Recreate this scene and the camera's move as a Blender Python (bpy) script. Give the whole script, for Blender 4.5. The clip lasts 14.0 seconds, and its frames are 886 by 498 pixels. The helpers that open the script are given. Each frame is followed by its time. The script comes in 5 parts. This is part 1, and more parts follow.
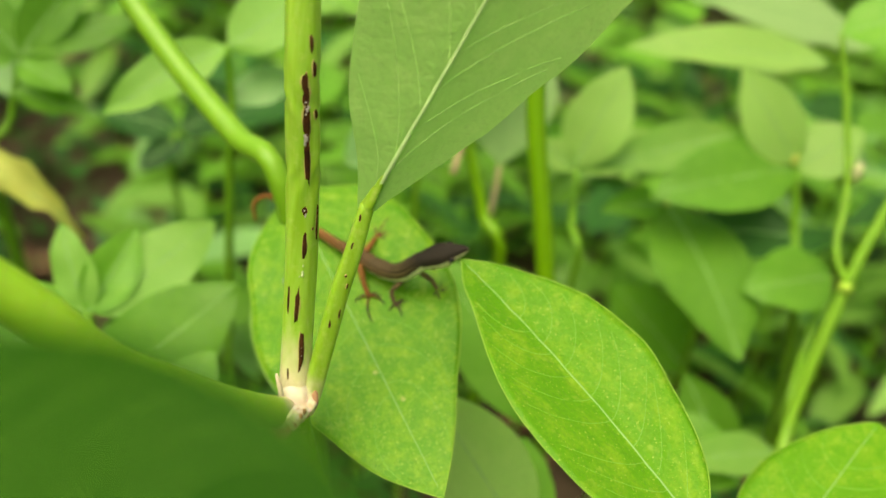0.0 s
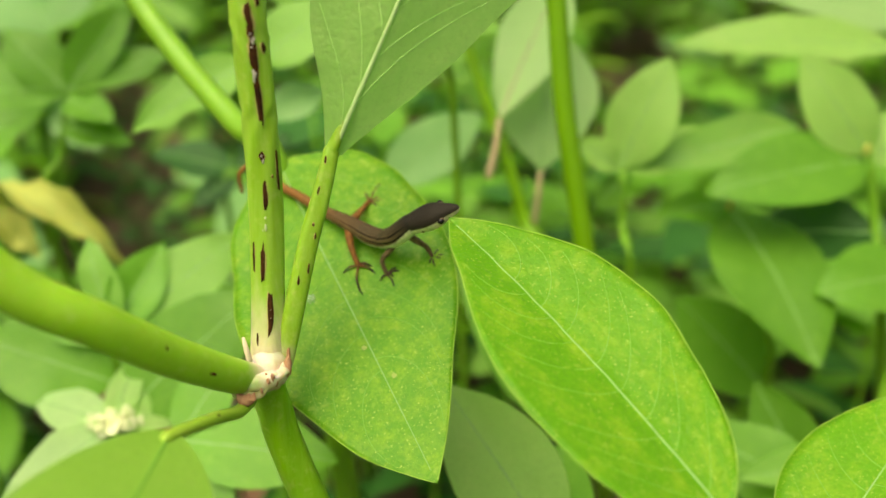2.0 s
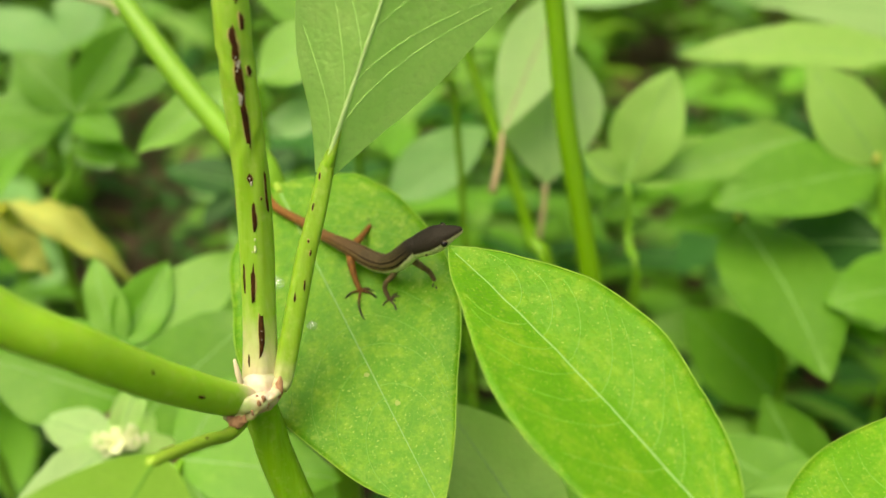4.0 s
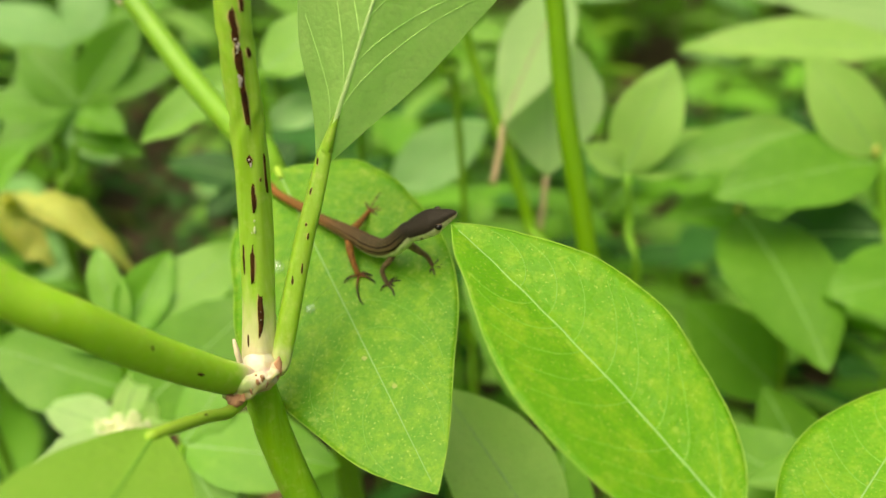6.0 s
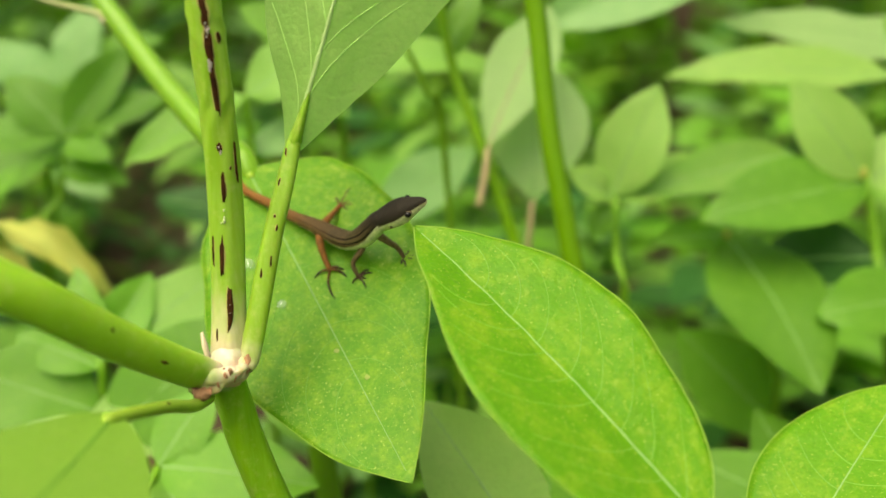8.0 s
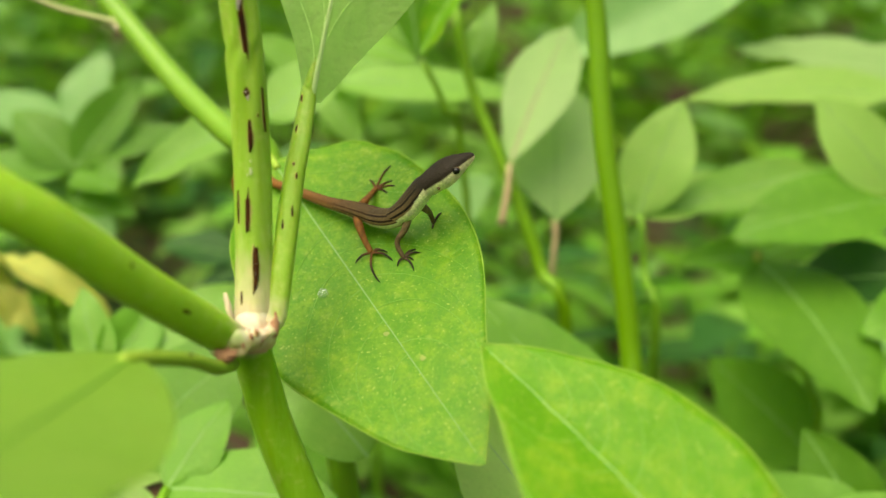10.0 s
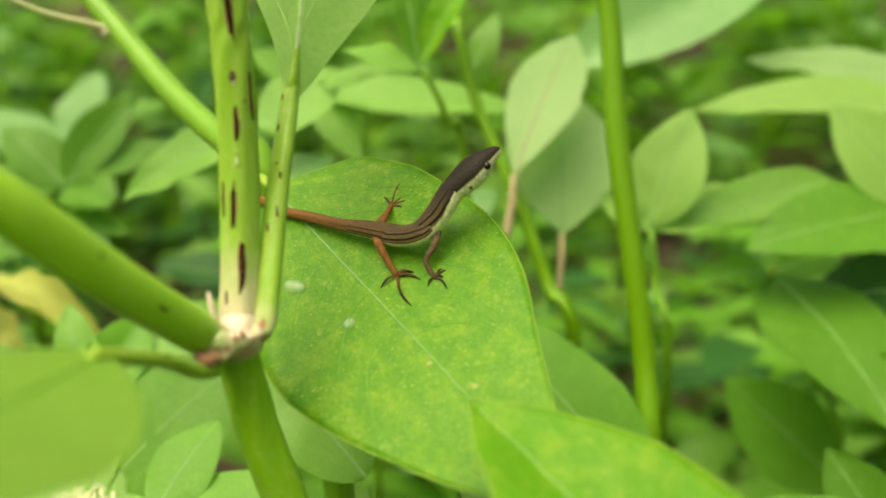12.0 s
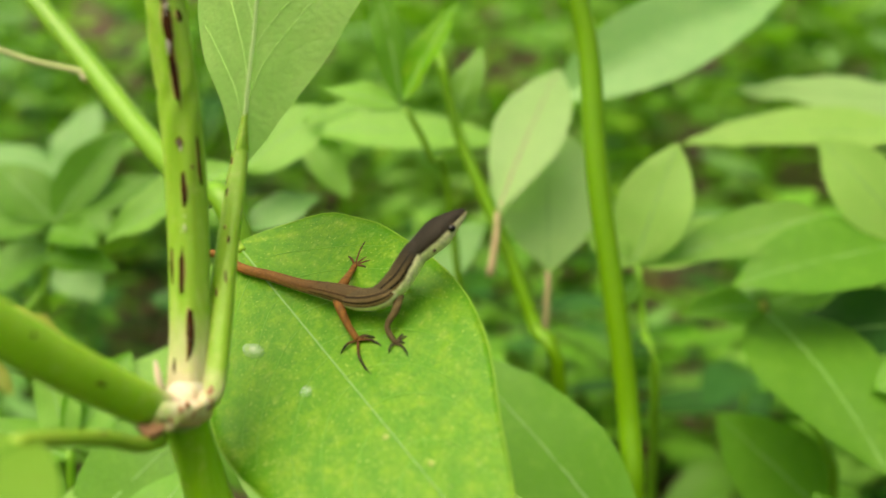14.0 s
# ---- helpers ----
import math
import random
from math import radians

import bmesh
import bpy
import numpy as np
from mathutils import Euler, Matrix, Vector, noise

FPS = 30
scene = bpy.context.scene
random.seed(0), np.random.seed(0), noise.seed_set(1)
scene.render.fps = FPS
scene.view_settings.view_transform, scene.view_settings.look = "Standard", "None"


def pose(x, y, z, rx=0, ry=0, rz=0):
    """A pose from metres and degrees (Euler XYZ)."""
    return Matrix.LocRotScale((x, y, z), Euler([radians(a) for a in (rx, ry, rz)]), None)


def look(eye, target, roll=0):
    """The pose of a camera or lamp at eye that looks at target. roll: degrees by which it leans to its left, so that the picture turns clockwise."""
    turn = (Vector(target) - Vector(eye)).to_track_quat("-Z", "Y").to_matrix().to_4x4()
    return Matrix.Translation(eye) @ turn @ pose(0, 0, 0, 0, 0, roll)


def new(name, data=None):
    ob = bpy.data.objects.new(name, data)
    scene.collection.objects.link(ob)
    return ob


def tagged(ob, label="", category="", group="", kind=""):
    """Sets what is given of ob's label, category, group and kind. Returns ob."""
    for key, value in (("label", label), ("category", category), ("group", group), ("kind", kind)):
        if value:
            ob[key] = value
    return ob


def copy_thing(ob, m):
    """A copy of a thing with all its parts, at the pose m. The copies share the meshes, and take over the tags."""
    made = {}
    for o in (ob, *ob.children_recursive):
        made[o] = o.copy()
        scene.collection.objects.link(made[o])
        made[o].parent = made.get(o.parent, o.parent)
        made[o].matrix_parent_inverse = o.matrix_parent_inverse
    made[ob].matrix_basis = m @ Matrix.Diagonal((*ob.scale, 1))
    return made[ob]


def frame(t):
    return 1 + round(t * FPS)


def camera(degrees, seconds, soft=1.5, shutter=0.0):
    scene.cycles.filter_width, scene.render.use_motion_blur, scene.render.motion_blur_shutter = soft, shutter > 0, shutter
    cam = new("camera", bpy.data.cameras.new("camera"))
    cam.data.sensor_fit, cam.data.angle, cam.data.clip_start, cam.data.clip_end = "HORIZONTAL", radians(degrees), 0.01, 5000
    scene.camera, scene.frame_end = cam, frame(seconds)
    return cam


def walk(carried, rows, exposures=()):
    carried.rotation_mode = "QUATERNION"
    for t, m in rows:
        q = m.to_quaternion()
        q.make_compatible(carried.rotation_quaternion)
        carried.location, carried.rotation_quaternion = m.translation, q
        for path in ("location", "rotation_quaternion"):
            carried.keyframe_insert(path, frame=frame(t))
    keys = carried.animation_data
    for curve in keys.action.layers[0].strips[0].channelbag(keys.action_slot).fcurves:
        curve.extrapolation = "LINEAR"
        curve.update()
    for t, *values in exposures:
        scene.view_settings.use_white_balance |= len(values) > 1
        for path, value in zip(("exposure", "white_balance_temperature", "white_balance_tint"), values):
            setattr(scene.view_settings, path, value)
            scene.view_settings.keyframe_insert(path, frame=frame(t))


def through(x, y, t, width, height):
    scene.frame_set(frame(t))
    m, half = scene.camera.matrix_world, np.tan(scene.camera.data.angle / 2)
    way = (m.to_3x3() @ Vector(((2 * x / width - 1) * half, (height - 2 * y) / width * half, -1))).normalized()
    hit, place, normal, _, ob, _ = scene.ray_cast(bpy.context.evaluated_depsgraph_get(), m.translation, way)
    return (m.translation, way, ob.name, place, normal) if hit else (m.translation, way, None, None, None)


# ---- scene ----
from mathutils.bvhtree import BVHTree

# ------------------------------------------------------------------ camera
cam = camera(52.0, 14.0, soft=1.5)
cam.data.dof.use_dof = True
cam.data.dof.focus_distance = 0.25
cam.data.dof.aperture_fstop = 6.2
ROWS = [
    (0, -0.04149, 9e-05, 0.59211, 62.177, -6.11, -5.571),
    (0.5, -0.0137, 0.00226, 0.58675, 62.292, -4.192, -2.478),
    (1, -0.00874, 0.00428, 0.57788, 62.658, -2.867, -0.638),
    (1.5, -0.0056, 0.00713, 0.57303, 63.815, -1.878, 0.022),
    (2, -0.00081, 0.00129, 0.55149, 67.175, -0.811, -0.121),
    (2.5, 0.001, 0.00093, 0.54549, 68.702, -0.083, 0.316),
    (3, 0.00232, 0.00331, 0.5531, 68.082, 0.145, 0.458),
    (5.5, 0.0143, 0.00035, 0.55389, 67.689, 0.387, 1.689),
    (6, 0.00994, -0.00128, 0.5496, 67.899, 0.298, 1.276),
    (6.5, 0, -2e-05, 0.55001, 68, 0, 0),
    (7, 0.01011, -0.00247, 0.55136, 67.992, 0.48, 0.733),
    (7.5, 0.01402, -0.0027, 0.54561, 69.432, 0.397, 0.775),
    (8, 0.01661, -0.0031, 0.52952, 71.888, 0.545, 1.147),
    (8.5, 0.0155, -0.00087, 0.5245, 72.536, 0.525, 1.182),
    (9, 0.00852, 0.0008, 0.50723, 75.013, 0.843, 0.858),
    (11.5, 0.00352, 0.01608, 0.48198, 79.253, 1.735, 0.966),
    (12, 0.00459, 0.01943, 0.47784, 80.12, 1.731, 0.94),
    (12.5, 0.00912, 0.0175, 0.47975, 81.053, 1.895, 1.443),
    (13, 0.00441, 0.02407, 0.47688, 82.088, 2.149, 0.621),
    (13.5, 0.01228, 0.02194, 0.4865, 81.311, 1.77, 1.124),
    (14, 0.01983, 0.0244, 0.48856, 80.924, 2.242, 1.931),
]

walk(cam, [(t, pose(*p)) for t, *p in ROWS], exposures=[(0, 0.36, 7700, 1), (14, 0.36, 7700, 1)])

# ------------------------------------------------------------------ light
world = bpy.data.worlds.new("overcast_sky")
scene.world = world
world.use_nodes = True
wn = world.node_tree
sky = wn.nodes.new("ShaderNodeTexSky")
sky.sky_type, sky.sun_disc = "NISHITA", False
sky.sun_elevation, sky.sun_rotation = radians(66), radians(-140)
sky.air_density, sky.dust_density, sky.ozone_density = 0.7, 8.0, 0.3
wn.nodes["Background"].inputs["Strength"].default_value = 0.15
wn.links.new(sky.outputs["Color"], wn.nodes["Background"].inputs["Color"])
sun = new("sun", bpy.data.lights.new("sun", "SUN"))
sun.data.energy, sun.data.angle, sun.data.color = 2.3, radians(65), (1.0, 0.97, 0.88)
sun.matrix_world = look((-0.75, -0.6, 3.0), (0, 0.3, 0.4))


# ------------------------------------------------------------------ materials
def nodes_of(name):
    mat = bpy.data.materials.new(name)
    mat.use_nodes = True
    nt = mat.node_tree
    return mat, nt, nt.nodes["Principled BSDF"], nt.nodes["Material Output"]


def noise_of(nt, coords, scale, detail=4.0, rough=0.55):
    n = nt.nodes.new("ShaderNodeTexNoise")
    n.inputs["Scale"].default_value, n.inputs["Detail"].default_value = scale, detail
    n.inputs["Roughness"].default_value = rough
    nt.links.new(coords, n.inputs["Vector"])
    return n.outputs["Fac"]


def ramp(nt, fac, stops):
    r = nt.nodes.new("ShaderNodeValToRGB")
    while len(r.color_ramp.elements) < len(stops):
        r.color_ramp.elements.new(0.5)
    for e, (at, col) in zip(r.color_ramp.elements, stops):
        e.position, e.color = at, (*col, 1)
    nt.links.new(fac, r.inputs["Fac"])
    return r.outputs["Color"]


def mixed(nt, fac, a, b, how="MIX"):
    m = nt.nodes.new("ShaderNodeMix")
    m.data_type, m.blend_type = "RGBA", how
    for sock, v in ((m.inputs[0], fac), (m.inputs[6], a), (m.inputs[7], b)):
        if isinstance(v, (int, float)):
            sock.default_value = v
        elif isinstance(v, tuple):
            sock.default_value = (*v, 1)
        else:
            nt.links.new(v, sock)
    return m.outputs[2]


def bump_of(nt, height, strength, distance):
    b = nt.nodes.new("ShaderNodeBump")
    b.inputs["Strength"].default_value, b.inputs["Distance"].default_value = strength, distance
    nt.links.new(height, b.inputs["Height"])
    return b.outputs["Normal"]


def coords_of(nt):
    return nt.nodes.new("ShaderNodeTexCoord").outputs["Object"]


def leaf_material(name, base, patch, amount=0.5, through=0.35, gloss=0.42, vary=0.0, speck=None, sheen=0.18, wash=0.5, patches=75, grain=0.2, net=0.0):
    """A leaf: mottled green with paler blotches, fine relief, and light that comes through the blade."""
    mat, nt, bsdf, out = nodes_of(name)
    co = coords_of(nt)
    wide = noise_of(nt, co, patches, 3)
    fine = noise_of(nt, co, 620, 4, 0.6)
    cloud = noise_of(nt, co, 210, 6, 0.62)
    cells = nt.nodes.new("ShaderNodeTexVoronoi")
    cells.feature = "DISTANCE_TO_EDGE"
    cells.inputs["Scale"].default_value = 420
    nt.links.new(co, cells.inputs["Vector"])
    both = nt.nodes.new("ShaderNodeMath")
    both.operation = "MULTIPLY"
    nt.links.new(wide, both.inputs[0])
    nt.links.new(cloud, both.inputs[1])
    lo = 0.31 - 0.12 * amount
    mask = ramp(nt, both.outputs[0], [(lo - 0.02, (0, 0, 0)), (lo + 0.17, (0.8, 0.8, 0.8))])
    grainy = nt.nodes.new("ShaderNodeMath")
    grainy.operation = "MULTIPLY"
    nt.links.new(mask, grainy.inputs[0])
    nt.links.new(ramp(nt, noise_of(nt, co, 800, 3, 0.7), [(0.34, (grain,) * 3), (0.60, (1, 1, 1))]), grainy.inputs[1])
    colour = mixed(nt, grainy.outputs[0], base, patch)
    dark = tuple(c * 0.78 for c in base)
    colour = mixed(nt, ramp(nt, fine, [(0.25, (0.4,) * 3), (0.5, (0, 0, 0))]), colour, dark)
    if speck:
        dots = noise_of(nt, co, 1300, 2, 0.5)
        colour = mixed(nt, ramp(nt, dots, [(0.64, (0, 0, 0)), (0.72, (0.75,) * 3)]), colour, speck)
        spots = noise_of(nt, co, 330, 2, 0.5)
        colour = mixed(nt, ramp(nt, spots, [(0.60, (0, 0, 0)), (0.74, (0.4,) * 3)]), colour, tuple(0.4 * a + 0.6 * b for a, b in zip(patch, speck)))
    if net:
        colour = mixed(nt, ramp(nt, cells.outputs["Distance"], [(0.0, (net,) * 3), (0.07, (0, 0, 0))]), colour, tuple(min(1, c * 1.3 + 0.03) for c in patch))
    if vary:
        info = nt.nodes.new("ShaderNodeObjectInfo")
        hue = nt.nodes.new("ShaderNodeHueSaturation")
        rng = nt.nodes.new("ShaderNodeMapRange")
        rng.inputs["To Min"].default_value, rng.inputs["To Max"].default_value = 1 - vary, 1 + vary
        nt.links.new(info.outputs["Random"], rng.inputs["Value"])
        nt.links.new(rng.outputs["Result"], hue.inputs["Value"])
        nt.links.new(colour, hue.inputs["Color"])
        colour = hue.outputs["Color"]
    nt.links.new(colour, bsdf.inputs["Base Color"])
    bsdf.inputs["Roughness"].default_value = gloss
    bsdf.inputs["Specular IOR Level"].default_value = sheen
    relief = nt.nodes.new("ShaderNodeMath")
    relief.operation = "ADD"
    quilt = nt.nodes.new("ShaderNodeMath")
    quilt.operation = "MULTIPLY_ADD"
    quilt.inputs[1].default_value = 1.6
    nt.links.new(noise_of(nt, co, 260, 2, 0.5), quilt.inputs[0])
    nt.links.new(cells.outputs["Distance"], quilt.inputs[2])
    nt.links.new(quilt.outputs[0], relief.inputs[0])
    nt.links.new(fine, relief.inputs[1])
    nt.links.new(bump_of(nt, relief.outputs[0], 0.42, 0.0006), bsdf.inputs["Normal"])
    trans = nt.nodes.new("ShaderNodeBsdfTranslucent")
    tint = mixed(nt, 1.0, colour, (1.0, 1.0, wash), "MULTIPLY")
    nt.links.new(tint, trans.inputs["Color"])
    mix = nt.nodes.new("ShaderNodeMixShader")
    mix.inputs["Fac"].default_value = through
    nt.links.new(bsdf.outputs[0], mix.inputs[1])
    nt.links.new(trans.outputs[0], mix.inputs[2])
    nt.links.new(mix.outputs[0], out.inputs["Surface"])
    return mat


def stem_material(name, stretch, streak=0.8, relief=0.4):
    """Stem skin: the pigment of the mesh with long fibres and fine relief."""
    mat, nt, bsdf, out = nodes_of(name)
    tint = nt.nodes.new("ShaderNodeAttribute")
    tint.attribute_name = "pigment"
    m = nt.nodes.new("ShaderNodeMapping")
    m.inputs["Scale"].default_value = stretch
    nt.links.new(coords_of(nt), m.inputs["Vector"])
    fibre = noise_of(nt, m.outputs[0], 900, 3)
    blotch = noise_of(nt, coords_of(nt), 330, 4)
    half = nt.nodes.new("ShaderNodeHueSaturation")
    half.inputs["Value"].default_value = 0.85
    half.inputs["Saturation"].default_value = 1.1
    nt.links.new(tint.outputs["Color"], half.inputs["Color"])
    col = mixed(nt, ramp(nt, fibre, [(0.38, (0, 0, 0)), (0.66, (streak,) * 3)]), tint.outputs["Color"], half.outputs["Color"])
    col = mixed(nt, ramp(nt, blotch, [(0.55, (0, 0, 0)), (0.75, (0.25,) * 3)]), col, (0.52, 0.58, 0.20))
    nt.links.new(col, bsdf.inputs["Base Color"])
    bsdf.inputs["Roughness"].default_value = 0.42
    bsdf.inputs["Specular IOR Level"].default_value = 0.35
    bsdf.inputs["Subsurface Weight"].default_value = 0.4
    bsdf.inputs["Subsurface Radius"].default_value = (0.6, 1.0, 0.25)
    bsdf.inputs["Subsurface Scale"].default_value = 0.004
    nt.links.new(bump_of(nt, fibre, relief, 0.0003), bsdf.inputs["Normal"])
    return mat


def skin_material(name, base, second, scale=150, stretch=(1, 1, 1), gloss=0.45, bump=0.25, soft=0.0, spec=0.3):
    """Stems and other plain surfaces: two tones by noise, with fine relief."""
    mat, nt, bsdf, out = nodes_of(name)
    m = nt.nodes.new("ShaderNodeMapping")
    m.inputs["Scale"].default_value = stretch
    nt.links.new(coords_of(nt), m.inputs["Vector"])
    n1 = noise_of(nt, m.outputs[0], scale, 4)
    n2 = noise_of(nt, m.outputs[0], scale * 6, 3)
    col = mixed(nt, ramp(nt, n1, [(0.35, (0, 0, 0)), (0.65, (1, 1, 1))]), base, second)
    nt.links.new(mixed(nt, n2, col, tuple(c * 0.8 for c in base)), bsdf.inputs["Base Color"])
    bsdf.inputs["Roughness"].default_value = gloss
    bsdf.inputs["Specular IOR Level"].default_value = spec
    if soft:
        bsdf.inputs["Subsurface Weight"].default_value = soft
        bsdf.inputs["Subsurface Radius"].default_value = (0.6, 1.0, 0.25)
        bsdf.inputs["Subsurface Scale"].default_value = 0.002
    nt.links.new(bump_of(nt, n2, bump, 0.0003), bsdf.inputs["Normal"])
    return mat


LEAF_PERCH = leaf_material("leaf_mottled_green", (0.105, 0.325, 0.013), (0.275, 0.48, 0.030), 0.9, 0.38, 0.36, speck=(0.48, 0.61, 0.13), sheen=0.2, patches=170, grain=0.25, net=0.1)
LEAF_YOUNG = leaf_material("leaf_yellow_green", (0.124, 0.36, 0.013), (0.27, 0.48, 0.030), 0.62, 0.38, 0.38, speck=(0.40, 0.55, 0.09), sheen=0.2, patches=95, grain=0.7, net=0.06)
LEAF_PALE = leaf_material("leaf_pale_underside", (0.45, 0.745, 0.20), (0.54, 0.795, 0.24), 0.85, 0.66, 0.42, sheen=0.45, wash=0.9, patches=95, grain=0.4)
LEAF_BACK = leaf_material("leaf_mid_green", (0.150, 0.375, 0.036), (0.22, 0.46, 0.055), 0.55, 0.44, 0.38, vary=0.22, sheen=0.3)
LEAF_BLUE = leaf_material("leaf_blue_green", (0.235, 0.48, 0.15), (0.32, 0.56, 0.19), 0.55, 0.42, 0.38, vary=0.12, sheen=0.4)
LEAF_FROST = leaf_material("leaf_pale_blue_green", (0.42, 0.67, 0.25), (0.48, 0.72, 0.28), 0.55, 0.54, 0.38, vary=0.08, sheen=0.4)
LEAF_LIGHT = leaf_material("leaf_light_green", (0.245, 0.50, 0.090), (0.32, 0.565, 0.115), 0.6, 0.50, 0.38, vary=0.16, sheen=0.3)
LEAF_MID = leaf_material("leaf_shaded_green", (0.125, 0.325, 0.028), (0.185, 0.40, 0.045), 0.5, 0.45, 0.38, vary=0.15, sheen=0.28)
LEAF_LOW = leaf_material("leaf_fresh_green", (0.30, 0.58, 0.075), (0.37, 0.62, 0.10), 0.5, 0.5, 0.40, sheen=0.45)
LEAF_BRIGHT = leaf_material("leaf_bright_young", (0.37, 0.64, 0.15), (0.44, 0.68, 0.18), 0.6, 0.54, 0.40, sheen=0.35)
# green darkened to stand for the shadows between leaves
LEAF_GAP_SHADE = leaf_material("leaf_green_gap_shade", (0.034, 0.125, 0.022), (0.065, 0.19, 0.03), 0.45, 0.30, 0.42, vary=0.3)
LEAF_YELLOW = leaf_material("leaf_withered_yellow", (0.57, 0.60, 0.15), (0.42, 0.56, 0.14), 0.7, 0.38, 0.55)
# the shade on the leaf before the lens is put into this green
LEAF_NEAR_SHADE = leaf_material("leaf_green_with_shade", (0.015, 0.072, 0.002), (0.024, 0.092, 0.002), 0.4, 0.30, 0.5, sheen=0.05)
VEIN = leaf_material("leaf_vein_pale_green", (0.27, 0.49, 0.15), (0.32, 0.53, 0.18), 0.5, 0.2, 0.55)
VEIN_SOFT = leaf_material("leaf_vein_soft_pale", (0.48, 0.755, 0.24), (0.54, 0.78, 0.25), 0.6, 0.4, 0.5, wash=0.8)
LEAF_SCAR = leaf_material("leaf_scar_tan", (0.34, 0.46, 0.10), (0.46, 0.50, 0.20), 0.6, 0.3, 0.6)
VEIN_PALE = leaf_material("leaf_vein_whitish", (0.58, 0.78, 0.36), (0.60, 0.79, 0.34), 0.5, 0.4, 0.5, wash=0.8)
VEIN_SIDE = leaf_material("leaf_side_vein_green", (0.185, 0.435, 0.050), (0.23, 0.47, 0.065), 0.5, 0.25, 0.5)
RIM = leaf_material("leaf_rim_yellow_green", (0.29, 0.51, 0.075), (0.34, 0.54, 0.09), 0.5, 0.38, 0.5)
STEM = skin_material("stem_yellow_green", (0.31, 0.48, 0.050), (0.25, 0.44, 0.032), 160, (1, 1, 0.15), 0.38, 0.3, 0.15)
STEM_TALL = skin_material("stem_deep_green", (0.150, 0.335, 0.007), (0.125, 0.30, 0.007), 120, (1, 1, 0.3), 0.42, 0.2, 0.1)
STEM_DARK = skin_material("stem_green", (0.17, 0.38, 0.022), (0.12, 0.30, 0.018), 160, (1, 1, 0.15), 0.40, 0.3, 0.1)
STEM_BRANCH = skin_material("branch_green", (0.175, 0.37, 0.022), (0.145, 0.33, 0.018), 120, (1, 1, 1), 0.36, 0.25, 0.15)
COLLAR = skin_material("node_cream", (0.62, 0.57, 0.38), (0.60, 0.44, 0.30), 260, gloss=0.6, bump=0.4)
COLLAR_RED = skin_material("node_rust_pink", (0.40, 0.22, 0.11), (0.20, 0.075, 0.03), 600, gloss=0.6, bump=0.9)
LESION = skin_material("lesion_dark_brown", (0.030, 0.014, 0.006), (0.105, 0.040, 0.010), 500, gloss=0.85, bump=0.8, spec=0.05)
LESION_RIM = skin_material("lesion_tan_rim", (0.44, 0.36, 0.13), (0.40, 0.42, 0.09), 400, gloss=0.5)
CRUST = skin_material("grey_crust", (0.52, 0.48, 0.42), (0.30, 0.24, 0.20), 900, gloss=0.7, bump=1.0)
SAP = skin_material("dried_sap_white", (0.56, 0.66, 0.34), (0.42, 0.58, 0.16), 700, gloss=0.12, bump=0.3, spec=0.6)
PINK = skin_material("petiole_pink_green", (0.46, 0.33, 0.20), (0.42, 0.42, 0.20), 120, gloss=0.5)
TWIG = skin_material("twig_pale_green", (0.44, 0.48, 0.22), (0.36, 0.40, 0.15), 200, gloss=0.6)
CREAM = skin_material("flower_cream", (0.80, 0.83, 0.52), (0.68, 0.77, 0.36), 300, gloss=0.6)
SOIL = skin_material("soil_brown", (0.065, 0.043, 0.026), (0.12, 0.078, 0.048), 30, gloss=0.9, bump=1.0)
LITTER = skin_material("dry_leaf_brown", (0.16, 0.085, 0.045), (0.26, 0.16, 0.09), 60, gloss=0.8)


def water_material():
    mat, nt, bsdf, out = nodes_of("water_drop")
    bsdf.inputs["Base Color"].default_value = (0.97, 0.99, 0.96, 1)
    bsdf.inputs["Roughness"].default_value = 0.02
    bsdf.inputs["IOR"].default_value = 1.33
    # partly opaque white, standing in for bright reflections on the drop
    bsdf.inputs["Transmission Weight"].default_value = 0.87
    return mat


def hide_material():
    """Scaly skin: the pigment of the mesh, broken up by small scales."""
    mat, nt, bsdf, out = nodes_of("lizard_skin")
    tint = nt.nodes.new("ShaderNodeAttribute")
    tint.attribute_name = "pigment"
    co = coords_of(nt)
    v = nt.nodes.new("ShaderNodeTexVoronoi")
    v.inputs["Scale"].default_value = 1700
    nt.links.new(co, v.inputs["Vector"])
    n = noise_of(nt, co, 700, 3)
    col = mixed(nt, ramp(nt, n, [(0.36, (0.22,) * 3), (0.6, (0, 0, 0))]), tint.outputs["Color"], (0.030, 0.022, 0.014))
    col = mixed(nt, ramp(nt, v.outputs["Distance"], [(0.3, (0, 0, 0)), (0.8, (0.25,) * 3)]), col, (0.03, 0.018, 0.012))
    nt.links.new(col, bsdf.inputs["Base Color"])
    bsdf.inputs["Roughness"].default_value = 0.55
    bsdf.inputs["Specular IOR Level"].default_value = 0.11
    nt.links.new(bump_of(nt, v.outputs["Distance"], 0.5, 0.0003), bsdf.inputs["Normal"])
    return mat


WATER = water_material()
HIDE = hide_material()
STEM_TINTED = stem_material("stem_fibrous_green", (1, 1, 0.06), 0.6, 0.25)
BRANCH_TINTED = stem_material("branch_fibrous_green", (0.4, 0.5, 0.5), 0.3, 0.12)
EYE = skin_material("eye_black", (0.006, 0.005, 0.005), (0.012, 0.009, 0.008), 400, gloss=0.08, bump=0.0)
CHITIN = skin_material("chitin_blue_black", (0.012, 0.018, 0.024), (0.02, 0.03, 0.04), 900, gloss=0.35)
